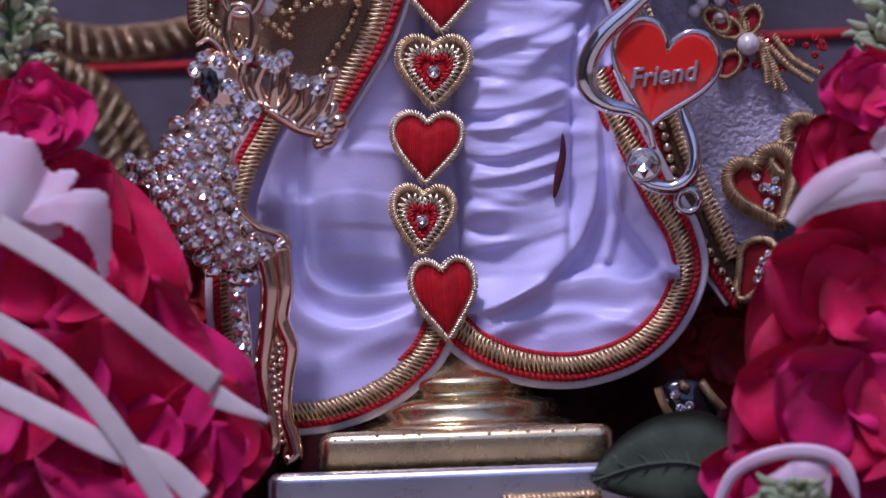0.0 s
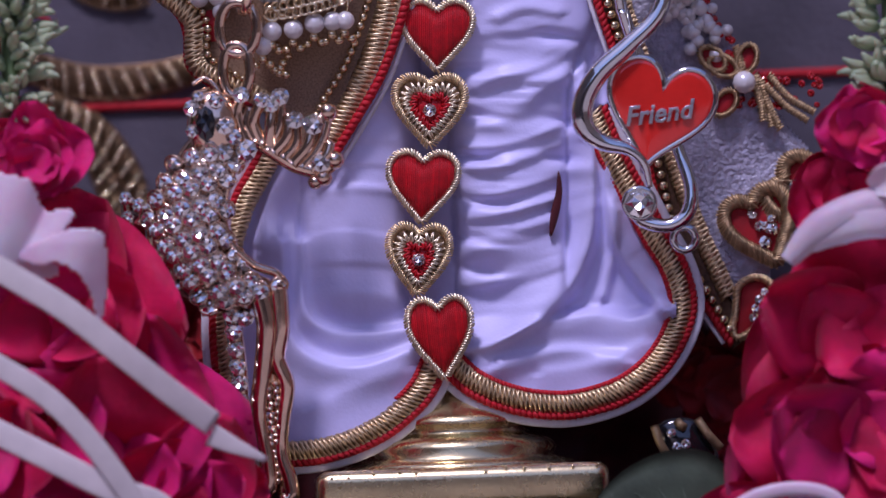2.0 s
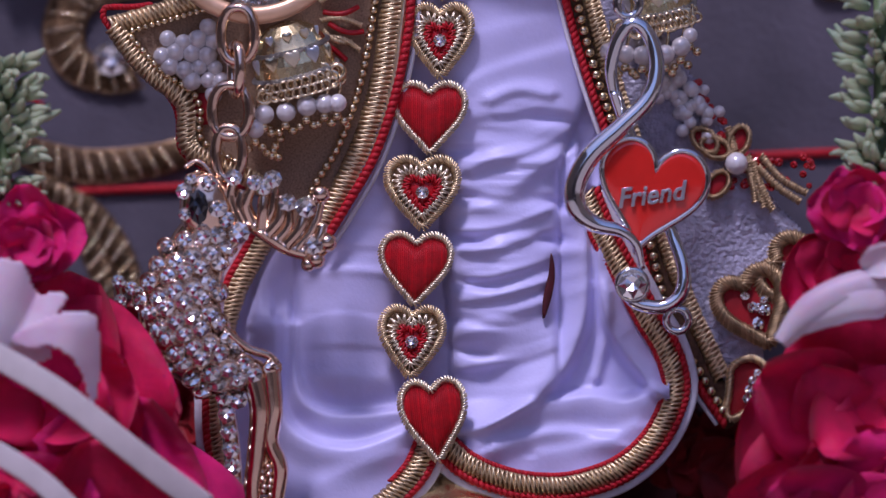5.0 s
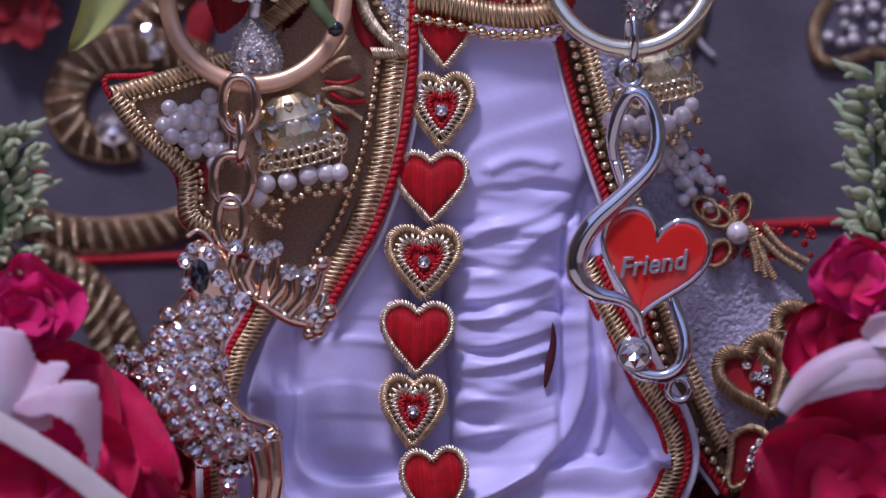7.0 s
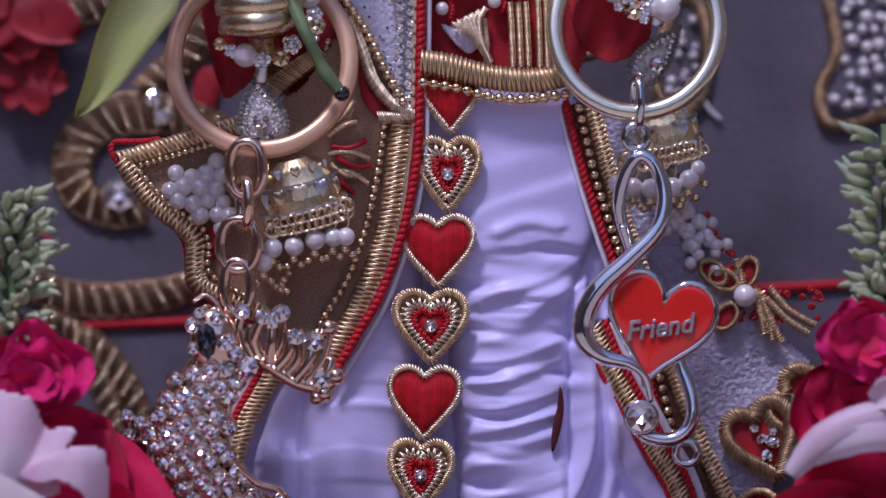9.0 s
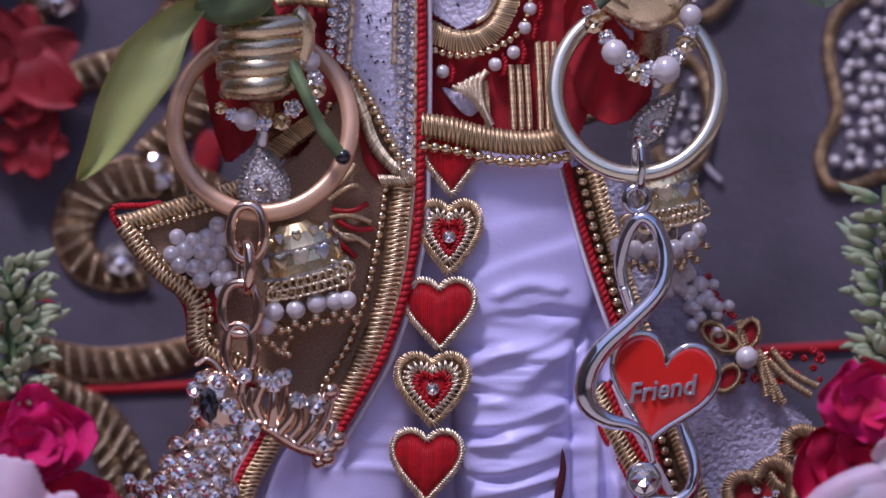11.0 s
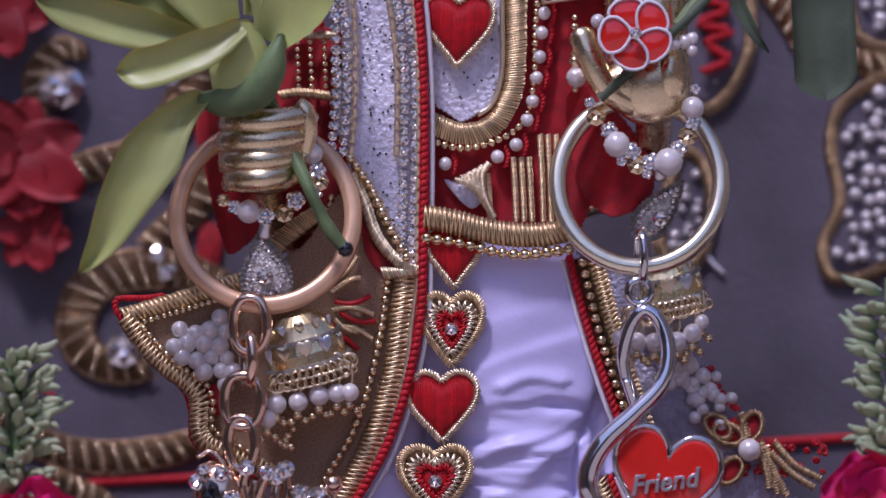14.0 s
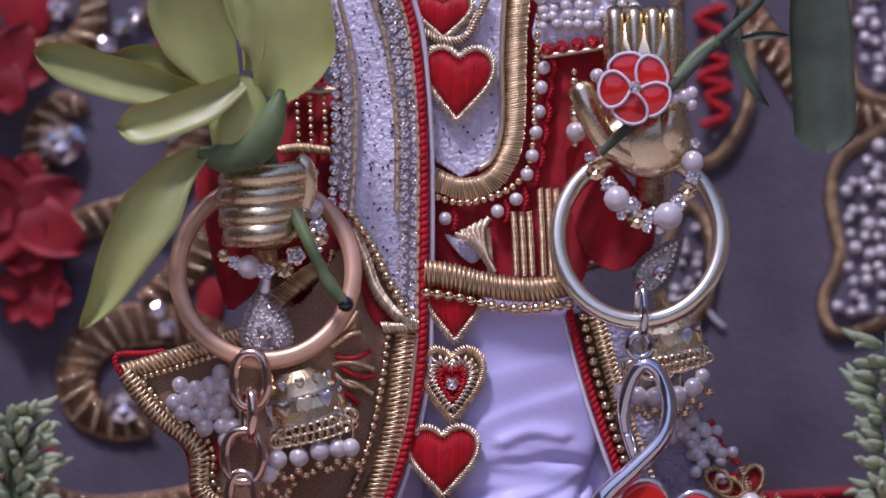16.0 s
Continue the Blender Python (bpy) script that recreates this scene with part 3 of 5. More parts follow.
# ---- coat of the statue ----
coat = thing("embroidered_coat", 620, 400, 40, "bronze sequinned coat front with gold wire borders and red piping", "coat")
FLAP = [(200, 165), (300, 138), (420, 105), (520, 40), (600, -80), (680, -80), (722, 60), (712, 130), (698, 250), (655, 400), (585, 530), (540, 560), (500, 520), (440, 455), (350, 402), (332, 330), (290, 275), (240, 220)]
part("panel", sheet(Geo(), FLAP, 52, 5, 8), BROWN, coat)
piping(coat, [(190, 162), (240, 235), (300, 292), (318, 330), (322, 385), (350, 412), (410, 450)], 6, 50)
piping(coat, [(188, 158), (190, 138), (240, 136), (270, 132)], 6, 50)
wound_band(coat, [(202, 168), (300, 140), (420, 104)], 30, 58, zigzag=4.5, pitch=4.4, r=2.4)
wound_band(coat, [(204, 172), (255, 240), (315, 290), (332, 318), (334, 375), (360, 402), (430, 432), (470, 455)], 32, 60, zigzag=4.5, pitch=4.4, r=2.4)
wound_band(coat, [(700, 100), (690, 170), (678, 260), (650, 360), (615, 440), (570, 520), (540, 552)], 36, 60, pitch=4.4, zigzag=4, r=2.3)
bar(coat, [(722, 104), (713, 172), (701, 264), (674, 366), (638, 450), (592, 530)], 5, 66, ZARIP, "gold_tube")
piping(coat, [(700, -510), (722, -420), (734, -260), (735, -110), (731, 80), (725, 180), (700, 300), (665, 400), (620, 480), (580, 545)], 9, 74)
bar(coat, [(714, -510), (736, -420), (748, -260), (749, -110), (745, 85), (740, 180), (714, 305), (678, 410), (634, 490), (595, 552)], 5, 66, EDGE, "white_edge")

coat2 = thing("embroidered_coat", 1200, 500, -40, "white beaded coat panel with gold hearts and beaded border", "coat")
PANEL = [(1012, 70), (1100, 70), (1180, 170), (1240, 270), (1310, 380), (1380, 480), (1450, 560), (1455, 640), (1400, 720), (1360, 745), (1350, 830), (1288, 872), (1238, 785), (1178, 690), (1152, 540), (1114, 420), (1076, 310), (1040, 200)]


def quilted(X, Y):
    return -30 + 5 * np.sin(X / 47 + Y / 39)


# white panel in the shaded copy of the fabric
part("panel", sheet(Geo(), PANEL, quilted, 6, 8), QUILT_SHADE, coat2)
EDGE_R = [(990, 70), (1023, 200), (1058, 310), (1096, 420), (1132, 540), (1168, 680), (1228, 790), (1284, 872)]


def border_depth(x, y):
    return 46 - 56 * float(smooth01((y - 330) / 260))


piping(coat2, EDGE_R, 8, border_depth)
bar(coat2, [(p[0] + 24, p[1]) for p in EDGE_R], 24, lambda x, y: border_depth(x, y) - 8, DARKB, "border_backing", 5)
bar(coat2, [(p[0] - 12, p[1] + 4) for p in EDGE_R], 4, lambda x, y: border_depth(x, y) - 4, EDGE, "white_edge")
wound_band(coat2, [(1038, 80), (1068, 200), (1102, 310), (1140, 420), (1177, 540), (1221, 660), (1258, 740), (1280, 790)], 30, lambda x, y: border_depth(x, y) - 4, zigzag=4.5, pitch=4.4, r=2.4)
row("gold_bead", "ball", GBEAD, lift([(1013, 80), (1041, 200), (1075, 310), (1112, 420), (1149, 540), (1190, 690), (1246, 790), (1282, 850)], lambda x, y: border_depth(x, y) + 4), 9, 20, coat2)

# ---- key chain with the deer ----
chain_l = thing("key_chain", 450, -180, 150, "rose gold key chain with a crystal-studded deer hanging from the fist", "key chain")


def ring(g, cx, cy, d, R, r, Ry=None, tilt=0.0, n=64, rd=None, lean=0.0):
    a = np.linspace(0, 2 * math.pi, n, endpoint=False)
    P = np.c_[cx + R * np.cos(a), cy + (Ry or R) * np.sin(a), d + tilt * np.cos(a) + lean * np.sin(a)]
    return sweep(g, P, r, rd, 10, True)


part("split_ring", ring(Geo(), 452, -6, 112, 156, 16, 157, rd=8, lean=40), COPPER, chain_l, "flat copper-coloured split ring")


def chain_link(parent, cx, cy, rx, ry, d, edge, material, r=10):
    a = np.linspace(0, 2 * math.pi, 28, endpoint=False)
    ex = np.sign(np.cos(a)) * np.abs(np.cos(a)) ** 0.8
    P = np.c_[cx + (0.25 if edge else 1) * rx * ex, cy + ry * np.sin(a), d + (0.95 if edge else 0.15) * rx * ex]
    return part("link", sweep(Geo(), P, r, None, 8, True), material, parent)


for cx, cy, rx, ry, e in ((424, 185, 30, 48, 0), (421, 246, 28, 44, 1), (411, 320, 33, 46, 0), (408, 395, 24, 46, 0)):
    chain_link(chain_l, cx, cy, rx, ry, 158, e, ROSEG)

SPINE = spline([(345, 428, 158), (358, 470, 160), (374, 520, 162), (350, 575, 162), (326, 640, 162), (326, 700, 162), (358, 752, 162), (408, 782, 162), (468, 785, 160)], 8)
GIRTH = np.interp(np.linspace(0, 1, len(SPINE)), [0, .1, .22, .35, .5, .62, .75, .87, 1], [16, 36, 48, 56, 76, 76, 62, 44, 22])
deer = part("deer", sweep(Geo(), SPINE, GIRTH, GIRTH * 0.42, 20), ROSEG, chain_l, "deer figure set all over with clear crystals")
rnd = random.Random(5)
placed = []
T, N = perp(SPINE)
for j in range(26):
    for k in range(14):
        x, y = 235 + 31 * k + 15.5 * (j % 2) + rnd.uniform(-2, 2), 432 + 27 * j - 0.28 * (31 * k - 130) + rnd.uniform(-2, 2)
        q = np.hypot(SPINE[:, 0] - x, SPINE[:, 1] - y) / GIRTH
        i = q.argmin()
        if q[i] > 0.97 or (x - 354) ** 2 / 850 + (y - 492) ** 2 / 2300 < 1 or min((x - a) ** 2 + (y - c) ** 2 for a, c in ((426, 536), (386, 539), (388, 492), (329, 462), (340, 440))) < 560:
            continue
        h = 162 + 0.5 * GIRTH[i] * math.sqrt(1 - q[i] ** 2)
        e = (np.array((x, y)) - SPINE[i, :2]) / GIRTH[i] * 38
        placed.append((x, y, h))
        stud("setting", "cup", ROSEG, (x, y, h + 6), 16.8, deer, (-e[1], e[0]))
        stud("crystal", "gem", GEM, (x, y, h + 8), rnd.uniform(15.4, 16.4), deer, (-e[1] + rnd.uniform(-5, 5), e[0] + rnd.uniform(-5, 5)))
for px, py, ph in placed:
    for k in range(2):
        a = rnd.uniform(0, 6.3)
        stud("prong", "ball", ROSEG, (px + 17 * math.cos(a), py + 17 * math.sin(a), ph + 7), 3.6, deer)
part("head", ball(Geo(), (366, 494, 166), 46, 26, 20, 12, 66), ROSEG, deer)
part("chest_ridge", sweep(Geo(), spline([(430, 545, 178), (402, 575, 176), (386, 634, 178), (396, 695, 180), (438, 738, 178), (482, 756, 172), (488, 790, 168)], 8), 8, 10, 8), ROSEG, deer)
part("tail", sweep(Geo(), spline([(252, 655, 160), (225, 630, 160), (213, 625, 160), (218, 680, 160), (226, 740, 160), (246, 782, 160)], 8), 10, 8, 8), ROSEG, deer)
for x, y in ((212, 622), (236, 634), (256, 640), (216, 655), (219, 690), (223, 722), (228, 752)):
    stud("crystal", "gem", GEM, (x, y, 172), 12, deer, (rnd.uniform(-15, 15), rnd.uniform(-15, 15)))
part("leg", sweep(Geo(), spline([(395, 800, 165), (404, 850, 165), (413, 917, 165), (417, 992, 165), (415, 1082, 165), (420, 1145, 165)], 8), 15, 10, 8), ROSEG, deer)
for k, y in enumerate(range(826, 1150, 31)):
    stud("crystal", "gem", GEM, (np.interp(y, [800, 850, 917, 992, 1150], [395, 402, 411, 417, 417]), y, 180), 16 if y < 1000 else 13, deer, (rnd.uniform(-12, 12), rnd.uniform(-12, 12)))
stud("crystal", "gem", GEM, (424, 832, 180), 17, deer)
for pts, r in (([(450, 790, 168), (462, 850, 172), (455, 935, 172), (448, 1005, 172), (462, 1075, 172), (466, 1130, 172), (450, 1152, 172)], 11),
               ([(480, 775, 165), (486, 850, 168), (480, 905, 168), (497, 952, 168), (490, 1015, 168), (487, 1075, 168), (502, 1120, 170), (506, 1150, 172), (490, 1160, 172)], 10),
               ([(466, 800, 160), (474, 860, 160), (470, 930, 160), (466, 1000, 160)], 9)):
    P = spline(pts, 8)
    part("leg", sweep(Geo(), P, np.interp(np.linspace(0, 1, len(P)), [0, .4, .7, 1], [r * 1.9, r * 1.6, r * 1.4, r * 1.7]), None, 9), ROSEG, deer)
row("metal_bead", "ball", ROSEG, [(466, 960, 176), (470, 1030, 176), (474, 1110, 176)], 7, 13, deer, jitter=4)
row("metal_bead", "ball", ROSEG, [(478, 950, 176), (480, 1030, 176), (482, 1120, 176)], 6, 13, deer, jitter=4)
for x, y in ((424, 1140), (455, 1146), (500, 1142)):
    part("hoof", ball(Geo(), (x, y, 168), 17, 14, 12, 8, 24), ROSEG, deer)
for x, y in ((412, 1118), (430, 1124), (446, 1120), (420, 1148)):
    stud("crystal", "gem", GEM, (x, y, 186), 9, deer)
antler = part("antler", sweep(Geo(), spline([(448, 520, 168), (476, 540, 172), (514, 563, 176), (555, 572, 178), (580, 556, 178)], 7), 14, 11, 9), ROSEG, deer)
for pts in ([(430, 525, 168), (410, 475, 170), (416, 442, 172)], [(452, 522, 168), (438, 485, 172), (452, 450, 174)], [(462, 530, 170), (484, 495, 172), (486, 446, 172)],
            [(492, 550, 174), (512, 525, 176), (514, 484, 176)], [(525, 566, 176), (556, 528, 178), (570, 474, 176)], [(440, 520, 168), (426, 490, 170), (432, 460, 170)], [(476, 540, 176), (498, 512, 182), (500, 470, 180)], [(508, 560, 180), (534, 528, 186), (541, 488, 182)], [(540, 570, 182), (566, 548, 186), (574, 520, 184)], [(466, 532, 174), (468, 495, 180), (470, 462, 178)]):
    P = spline(pts, 6)
    part("tine", sweep(Geo(), P, np.linspace(12.5, 9, len(P)), None, 10), ROSEG, antler)
for x, y, r in ((416, 438, 15), (454, 447, 15), (485, 441, 17), (512, 482, 17), (544, 490, 19), (557, 556, 19), (470, 456, 14), (426, 536, 19), (386, 539, 17), (388, 492, 18), (329, 462, 15), (340, 440, 10), (352, 548, 15), (372, 448, 14), (404, 512, 14), (330, 502, 12), (362, 528, 11)):
    stud("crystal", "gem", GEM, (x, y, 190), r, deer, (rnd.uniform(-12, 12), rnd.uniform(-12, 12)))
for x, y, r in ((570, 468, 17), (582, 553, 17), (562, 584, 16), (548, 592, 13)):
    stud("metal_knob", "ball", ROSEG, (x, y, 180), r, deer)
stud("eye", "gem", ONYX, (354, 490, 200), 17, deer, label="black marquise crystal", stretch=1.9)
part("ear", sweep(Geo(), spline([(330, 420, 160), (352, 408, 160), (372, 425, 162), (385, 450, 164)], 6), 5, 8, 8), ROSEG, deer)

# ---- key chain with the clef ----
chain_r = thing("key_chain", 1113, -200, 150, "silver key chain with a treble clef and red heart charm", "key chain")
part("split_ring", ring(Geo(), 1116, -61, 98, 145, 16, 149, rd=12, lean=42), RINGM, chain_r, "round nickel split ring")
chain_link(chain_r, 1117, 70, 26, 44, 150, 1, CHROME, 7)
part("eyelet", ring(Geo(), 1114, 132, 150, 20, 8, 21, n=32), CHROME, chain_r)
P = spline([(1090, 290, 150), (1084, 240, 152), (1098, 190, 155), (1124, 164, 158), (1152, 188, 160), (1165, 242, 165), (1150, 298, 172), (1100, 350, 178), (1048, 399, 178), (1021, 450, 178), (1024, 494, 178), (1055, 520, 178), (1100, 532, 178), (1128, 555, 178), (1140, 600, 172)], 7)
part("clef", sweep(Geo(), P, np.interp(np.linspace(0, 1, len(P)), [0, .1, .25, .5, .62, .75, .9, 1], [10, 12, 13, 16, 19, 19, 10, 5]), None, 14), CHROME, chain_r)
P = spline([(1090, 285, 145), (1112, 350, 140), (1135, 400, 140), (1165, 470, 140), (1195, 545, 145), (1213, 600, 160), (1207, 645, 165), (1175, 667, 165), (1130, 660, 162), (1112, 640, 160)], 7)
part("clef_tail", sweep(Geo(), P, np.interp(np.linspace(0, 1, len(P)), [0, .5, .75, 1], [11, 11, 13, 12]), None, 12), CHROME, chain_r)
hp = heart(1151, 476, 190, 196, 14, 64, 0.0)
plate = part("heart_plate", pad(Geo(), hp, 166, 0.5, 14), CHROME, chain_r)
part("rim", sweep(Geo(), lift(hp, 168), 6, 7, 8, True), CHROME, plate)
part("enamel", pad(Geo(), heart(1151, 476, 184, 190, 14, 64, 0.0), 172, 2.0, 3, 10, 5.0), ENAMEL, plate, "glossy red enamel")

stud("crystal", "gem", GEM, (1122, 628, 182), 26, chain_r, label="large round clear crystal")
part("crystal_cup", ring(Geo(), 1122, 628, 178, 27, 5, n=32), CHROME, chain_r)
part("eyelet", ring(Geo(), 1202, 690, 158, 20, 7, n=32), CHROME, chain_r)
txt = bpy.data.curves.new("lettering", "FONT")
txt.body, txt.size, txt.extrude, txt.bevel_depth, txt.shear, txt.align_x = "Friend", 0.0047, 0.0002, 0.00010, 0.3, "CENTER"
tob = new("lettering_curve", txt)
bpy.context.view_layer.update()
me = bpy.data.meshes.new_from_object(tob.evaluated_get(bpy.context.evaluated_depsgraph_get()))
bpy.data.objects.remove(tob)
me.materials.clear()
me.materials.append(STEEL)
word = new("lettering", me)
word.parent = plate
word.location = at(1155, 484, 178) - ORG[plate.name]
word.rotation_euler = (radians(90), radians(-5), 0)
word.scale = (0.97, 1.0, 1.0)
tagged(word, label="raised silver word Friend")

# ---- statue: one plain brass figure ----
g = Geo()
for i, y in enumerate((-176, -142, -107, -74)):
    x0, x1 = 376 + 6 * abs(i - 1), 530 - 9 * i
    F = spline([(x0 + 4, y + 6, 118), (x0 + 14, y + 1, 148), ((x0 + x1) / 2, y, 170), (x1 - 15, y - 5, 152), (x1, y - 6, 128)], 8)
    sweep(g, F, np.interp(np.linspace(0, 1, len(F)), [0, .15, .3, .55, .8, 1], [15, 22, 24, 23, 23, 15]), 20, 14)
ball(g, (452, -124, 112), 84, 74, 28, 18, 80)
sweep(g, spline([(522, -118, 140), (530, -158, 150), (526, -192, 154), (512, -206, 150)], 8), 16, None, 12)
sweep(g, spline([(450, -85, 70), (470, 0, 0), (560, 60, -45), (700, 40, -60), (800, 0, -60)], 10), 28, 22, 12)
palm = spline([(1060, -455, 100), (1120, -470, 100), (1195, -455, 100), (1205, -330, 100), (1200, -230, 100), (1165, -170, 100), (1120, -175, 100), (1080, -215, 100), (1062, -300, 100)], 12, True)
pad(g, palm, 100, 46, 30, 8, 2.5)
for i in range(4):
    x = 1078 + 34 * i
    sweep(g, spline([(x, -300, 118), (x, -390, 122), (x, -450, 118), (x, -462, 110)], 10), 17, 20, 10)
sweep(g, spline([(1012, -335, 130), (1030, -290, 138), (1060, -230, 135), (1110, -200, 120)], 8), [15] + [24] * (len(spline([(1012, -335, 130), (1030, -290, 138), (1060, -230, 135), (1110, -200, 120)], 8)) - 1), None, 10)
ball(g, (1136, -242, 112), 76, 44, 28, 16, 80)
ball(g, (1090, -235, 112), 42, 40, 20, 12, 50)
ball(g, (1172, -255, 112), 36, 46, 20, 12, 66)
sweep(g, spline([(1135, -210, 90), (1140, -140, 20), (1090, -60, -40), (960, -20, -60), (800, -20, -60)], 10), 32, 26, 12)
sweep(g, spline([(800, -520, -60), (800, 100, -60), (800, 1000, -40)], 40), 60, 30, 12)
solid("brass_statue", g, BRASSD, "polished brass statue with a fist and an open palm, dressed", "statue")

# ---- sash and bodice ----
sash = thing("beaded_sash", 650, 60, 60, "white sequinned sash edged with rows of crystals and gold tubes", "sash")


def sequins(X, Y):
    return 62 + 3 * np.sin(X / 41 + Y / 67)


part("cloth", sheet(Geo(), [(555, -510), (700, -510), (728, -300), (726, 80), (706, 85), (640, -40), (600, -110), (575, -160), (590, -330), (575, -420)], sequins, 5, 24), QUILT, sash)
GL = [(556, -510, 76), (578, -420, 76), (589, -330, 76), (587, -200, 76), (580, -130, 76)]
GR = [(668, -510, 76), (694, -420, 76), (710, -260, 76), (708, -110, 76), (703, 66, 76)]
for P in (GL, GR):
    for dx in (-8, 8):
        row("crystal", "gem", GEM, sh(P, dx * 1.2, 0 if dx < 0 else 9), 10, 19, sash)
for P in ([(582, -510), (604, -420), (614, -330), (612, -200), (604, -110)], [(640, -510), (668, -420), (686, -280), (686, -150), (684, -110)], [(690, -510), (713, -420), (725, -260), (724, -110), (720, 80)]):
    for a, b in zip(spline(P, 22)[:-1], spline(P, 22)[1:]):
        part("gold_tube", sweep(Geo(), [(*(a * 0.95 + b * 0.05), 76), (*(a * 0.5 + b * 0.5), 77), (*(a * 0.05 + b * 0.95), 76)], 5, None, 7), ZARIP, sash)
row("silver_bead", "ball", GBEAD, [(604, -108, 78), (640, -55, 78), (668, 5, 78), (702, 68, 78)], 10, 19, sash)
wound_band(sash, [(608, -80), (632, -20), (650, 30), (684, 72), (722, 90)], 20, 72, pitch=4.2, material=ZARIP)
part("red_lining", pad(Geo(), spline([(622, -10), (640, 40), (690, 92), (662, 100), (630, 60)], 8, True), 58, 5, 8), REDV, sash)
wound_band(coat, [(660, 95), (690, 95), (722, 92)], 20, 70, pitch=4.2, material=ZARIP)
row("gold_bead", "ball", GBEAD, [(668, 110, 62), (655, 200, 62), (632, 300, 62), (600, 385, 62), (560, 450, 62), (545, 490, 62)], 8, 16, coat)
row("gold_bead", "ball", GBEAD, [(238, 178, 66), (300, 160, 66), (385, 135, 66)], 6, 12, coat)
row("gold_bead", "ball", GBEAD, [(236, 190, 66), (290, 250, 66), (342, 285, 66), (358, 320, 66), (360, 370, 66), (420, 410, 66)], 7.5, 15, coat)
rnd = random.Random(8)
for j in range(6):
    for i in range(6):
        x, y = 262 + 27 * i + 13 * (j % 2) + rnd.uniform(-4, 4), 172 + 24 * j + rnd.uniform(-4, 4)
        if x < 395 and y > 205 - (x - 250) * 0.33 and y < 205 + (x - 250) * 0.75:
            stud("pearl", "ball", PEARL, (x, y, 72), rnd.uniform(14.5, 18.5), coat)
part("red_inset", pad(Geo(), spline([(345, 295), (378, 290), (385, 330), (365, 345), (350, 330)], 8, True), 58, 4, 6), REDV, coat)
for k, (x, y, a) in enumerate(((570, 128, -25), (575, 145, -10), (572, 160, 8), (575, 178, 20), (565, 195, 35), (560, 110, -40), (590, 190, 25), (585, 165, 12))):
    L = 55 + 8 * (k % 3)
    ca, sa = math.cos(radians(a)), math.sin(radians(a))
    pts = [(x + ca * L * t - sa * 9 * math.sin(3 * t), y + sa * L * t + ca * 9 * math.sin(3 * t) * (1 if k % 2 else -1), 62 + 6 * math.sin(3.1 * t)) for t in np.linspace(0, 1, 6)]
    P = spline(pts, 5)
    if k % 3 == 1:
        part("red_strand", sweep(Geo(), P, 5, None, 7), RED, coat)
    else:
        part("gold_strand", threads(sweep(Geo(), P, 4, None, 6), P, 9, 3.5, 1.5, 1.3, 3), ZARI, coat)

bodice = thing("bodice", 860, 40, 20, "white and red bodice with gold borders, pearls and a heart", "bodice")
part("red_cloth", sheet(Geo(), [(735, -520), (1075, -520), (1060, -330), (1075, -120), (1010, 30), (990, 55), (735, 55)], lambda X, Y: 16 + 6 * np.sin(X / 14) * np.sin(Y / 60), 4, 8), REDV, bodice)
part("white_cloth", sheet(Geo(), [(742, -520), (885, -520), (878, -265), (852, -195), (802, -168), (757, -198), (742, -230)], lambda X, Y: sequins(X, Y) - 30, 3, 12), QUILT, bodice)
wound_band(bodice, [(912, -520), (902, -420), (897, -263), (882, -203), (852, -163), (802, -151), (748, -172)], 38, 40, pitch=4.4)
bar(bodice, [(884, -520), (876, -400), (874, -265), (856, -205), (830, -185)], 5, 44, ZARIP, "gold_tube")
row("gold_bead", "ball", GBEAD, [(745, -140, 42), (802, -125, 42), (862, -138, 42), (912, -173, 42), (930, -240, 42), (934, -340, 42), (945, -480, 42)], 7, 14, bodice)
embroidered_heart(797, -338, 134, 138, 3, False, bodice, 46)
embroidered_heart(772, -460, 112, 90, 0, False, bodice, 42)
wound_band(bodice, [(735, -432), (770, -415), (810, -420), (830, -450), (850, -490)], 14, 50, pitch=6, material=ZARIP)
for x, y in ((950, -365), (945, -330), (941, -287), (935, -250), (928, -208), (918, -175), (898, -131), (865, -110), (772, -98), (955, -400), (957, -440)):
    stud("pearl", "ball", PEARL, (x, y, 40), 12.5, bodice)
    cord_g = cord(Geo(), lift(spline([(x + 14, y - 16), (x + 19, y), (x + 14, y + 17)], 6), 34), 5)
    part("red_stitching", cord_g, REDC, bodice, kind="stuff")
for x0, n, y0 in ((892, 3, -108), (940, 3, -148), (846, 1, -80)):
    for k in range(n):
        x = x0 + 14 * k
        P = spline([(x, y0, 34), (x + 3, y0 / 2, 36), (x + 5, 5, 36)], 6)
        part("gold_strand", threads(sweep(Geo(), P, 4, None, 6), P, 10, 2.8, 0.8, 1.3, 3), ZARI, bodice)
for k in range(6):
    P = spline([(858, -2, 40), (842 - 4 * k, -40 - 3 * k, 47), (838 - 9 * k, -78 + 2 * k, 48), (850 - 11 * k, -98 + 6 * k, 42)], 5)
    part("gold_strand", threads(sweep(Geo(), P, 4.5, None, 6), P, 11, 4, 1, 1.5, 4), ZARIP, bodice)
rnd = random.Random(3)
g = Geo()
for k in range(90):
    x, y = rnd.uniform(612, 690), rnd.uniform(-500, 20)
    if x - 612 > (y + 60) * 0.7:
        ball(g, (x, y, 66), 2.6, n=5, m=4)
part("dark_speck", g, ONYX, sash, kind="stuff")
g = Geo()
for k in range(40):
    ball(g, (rnd.uniform(750, 868), rnd.uniform(-480, -200), 37), 2.6, n=5, m=4)
part("dark_speck", g, ONYX, bodice, kind="stuff")
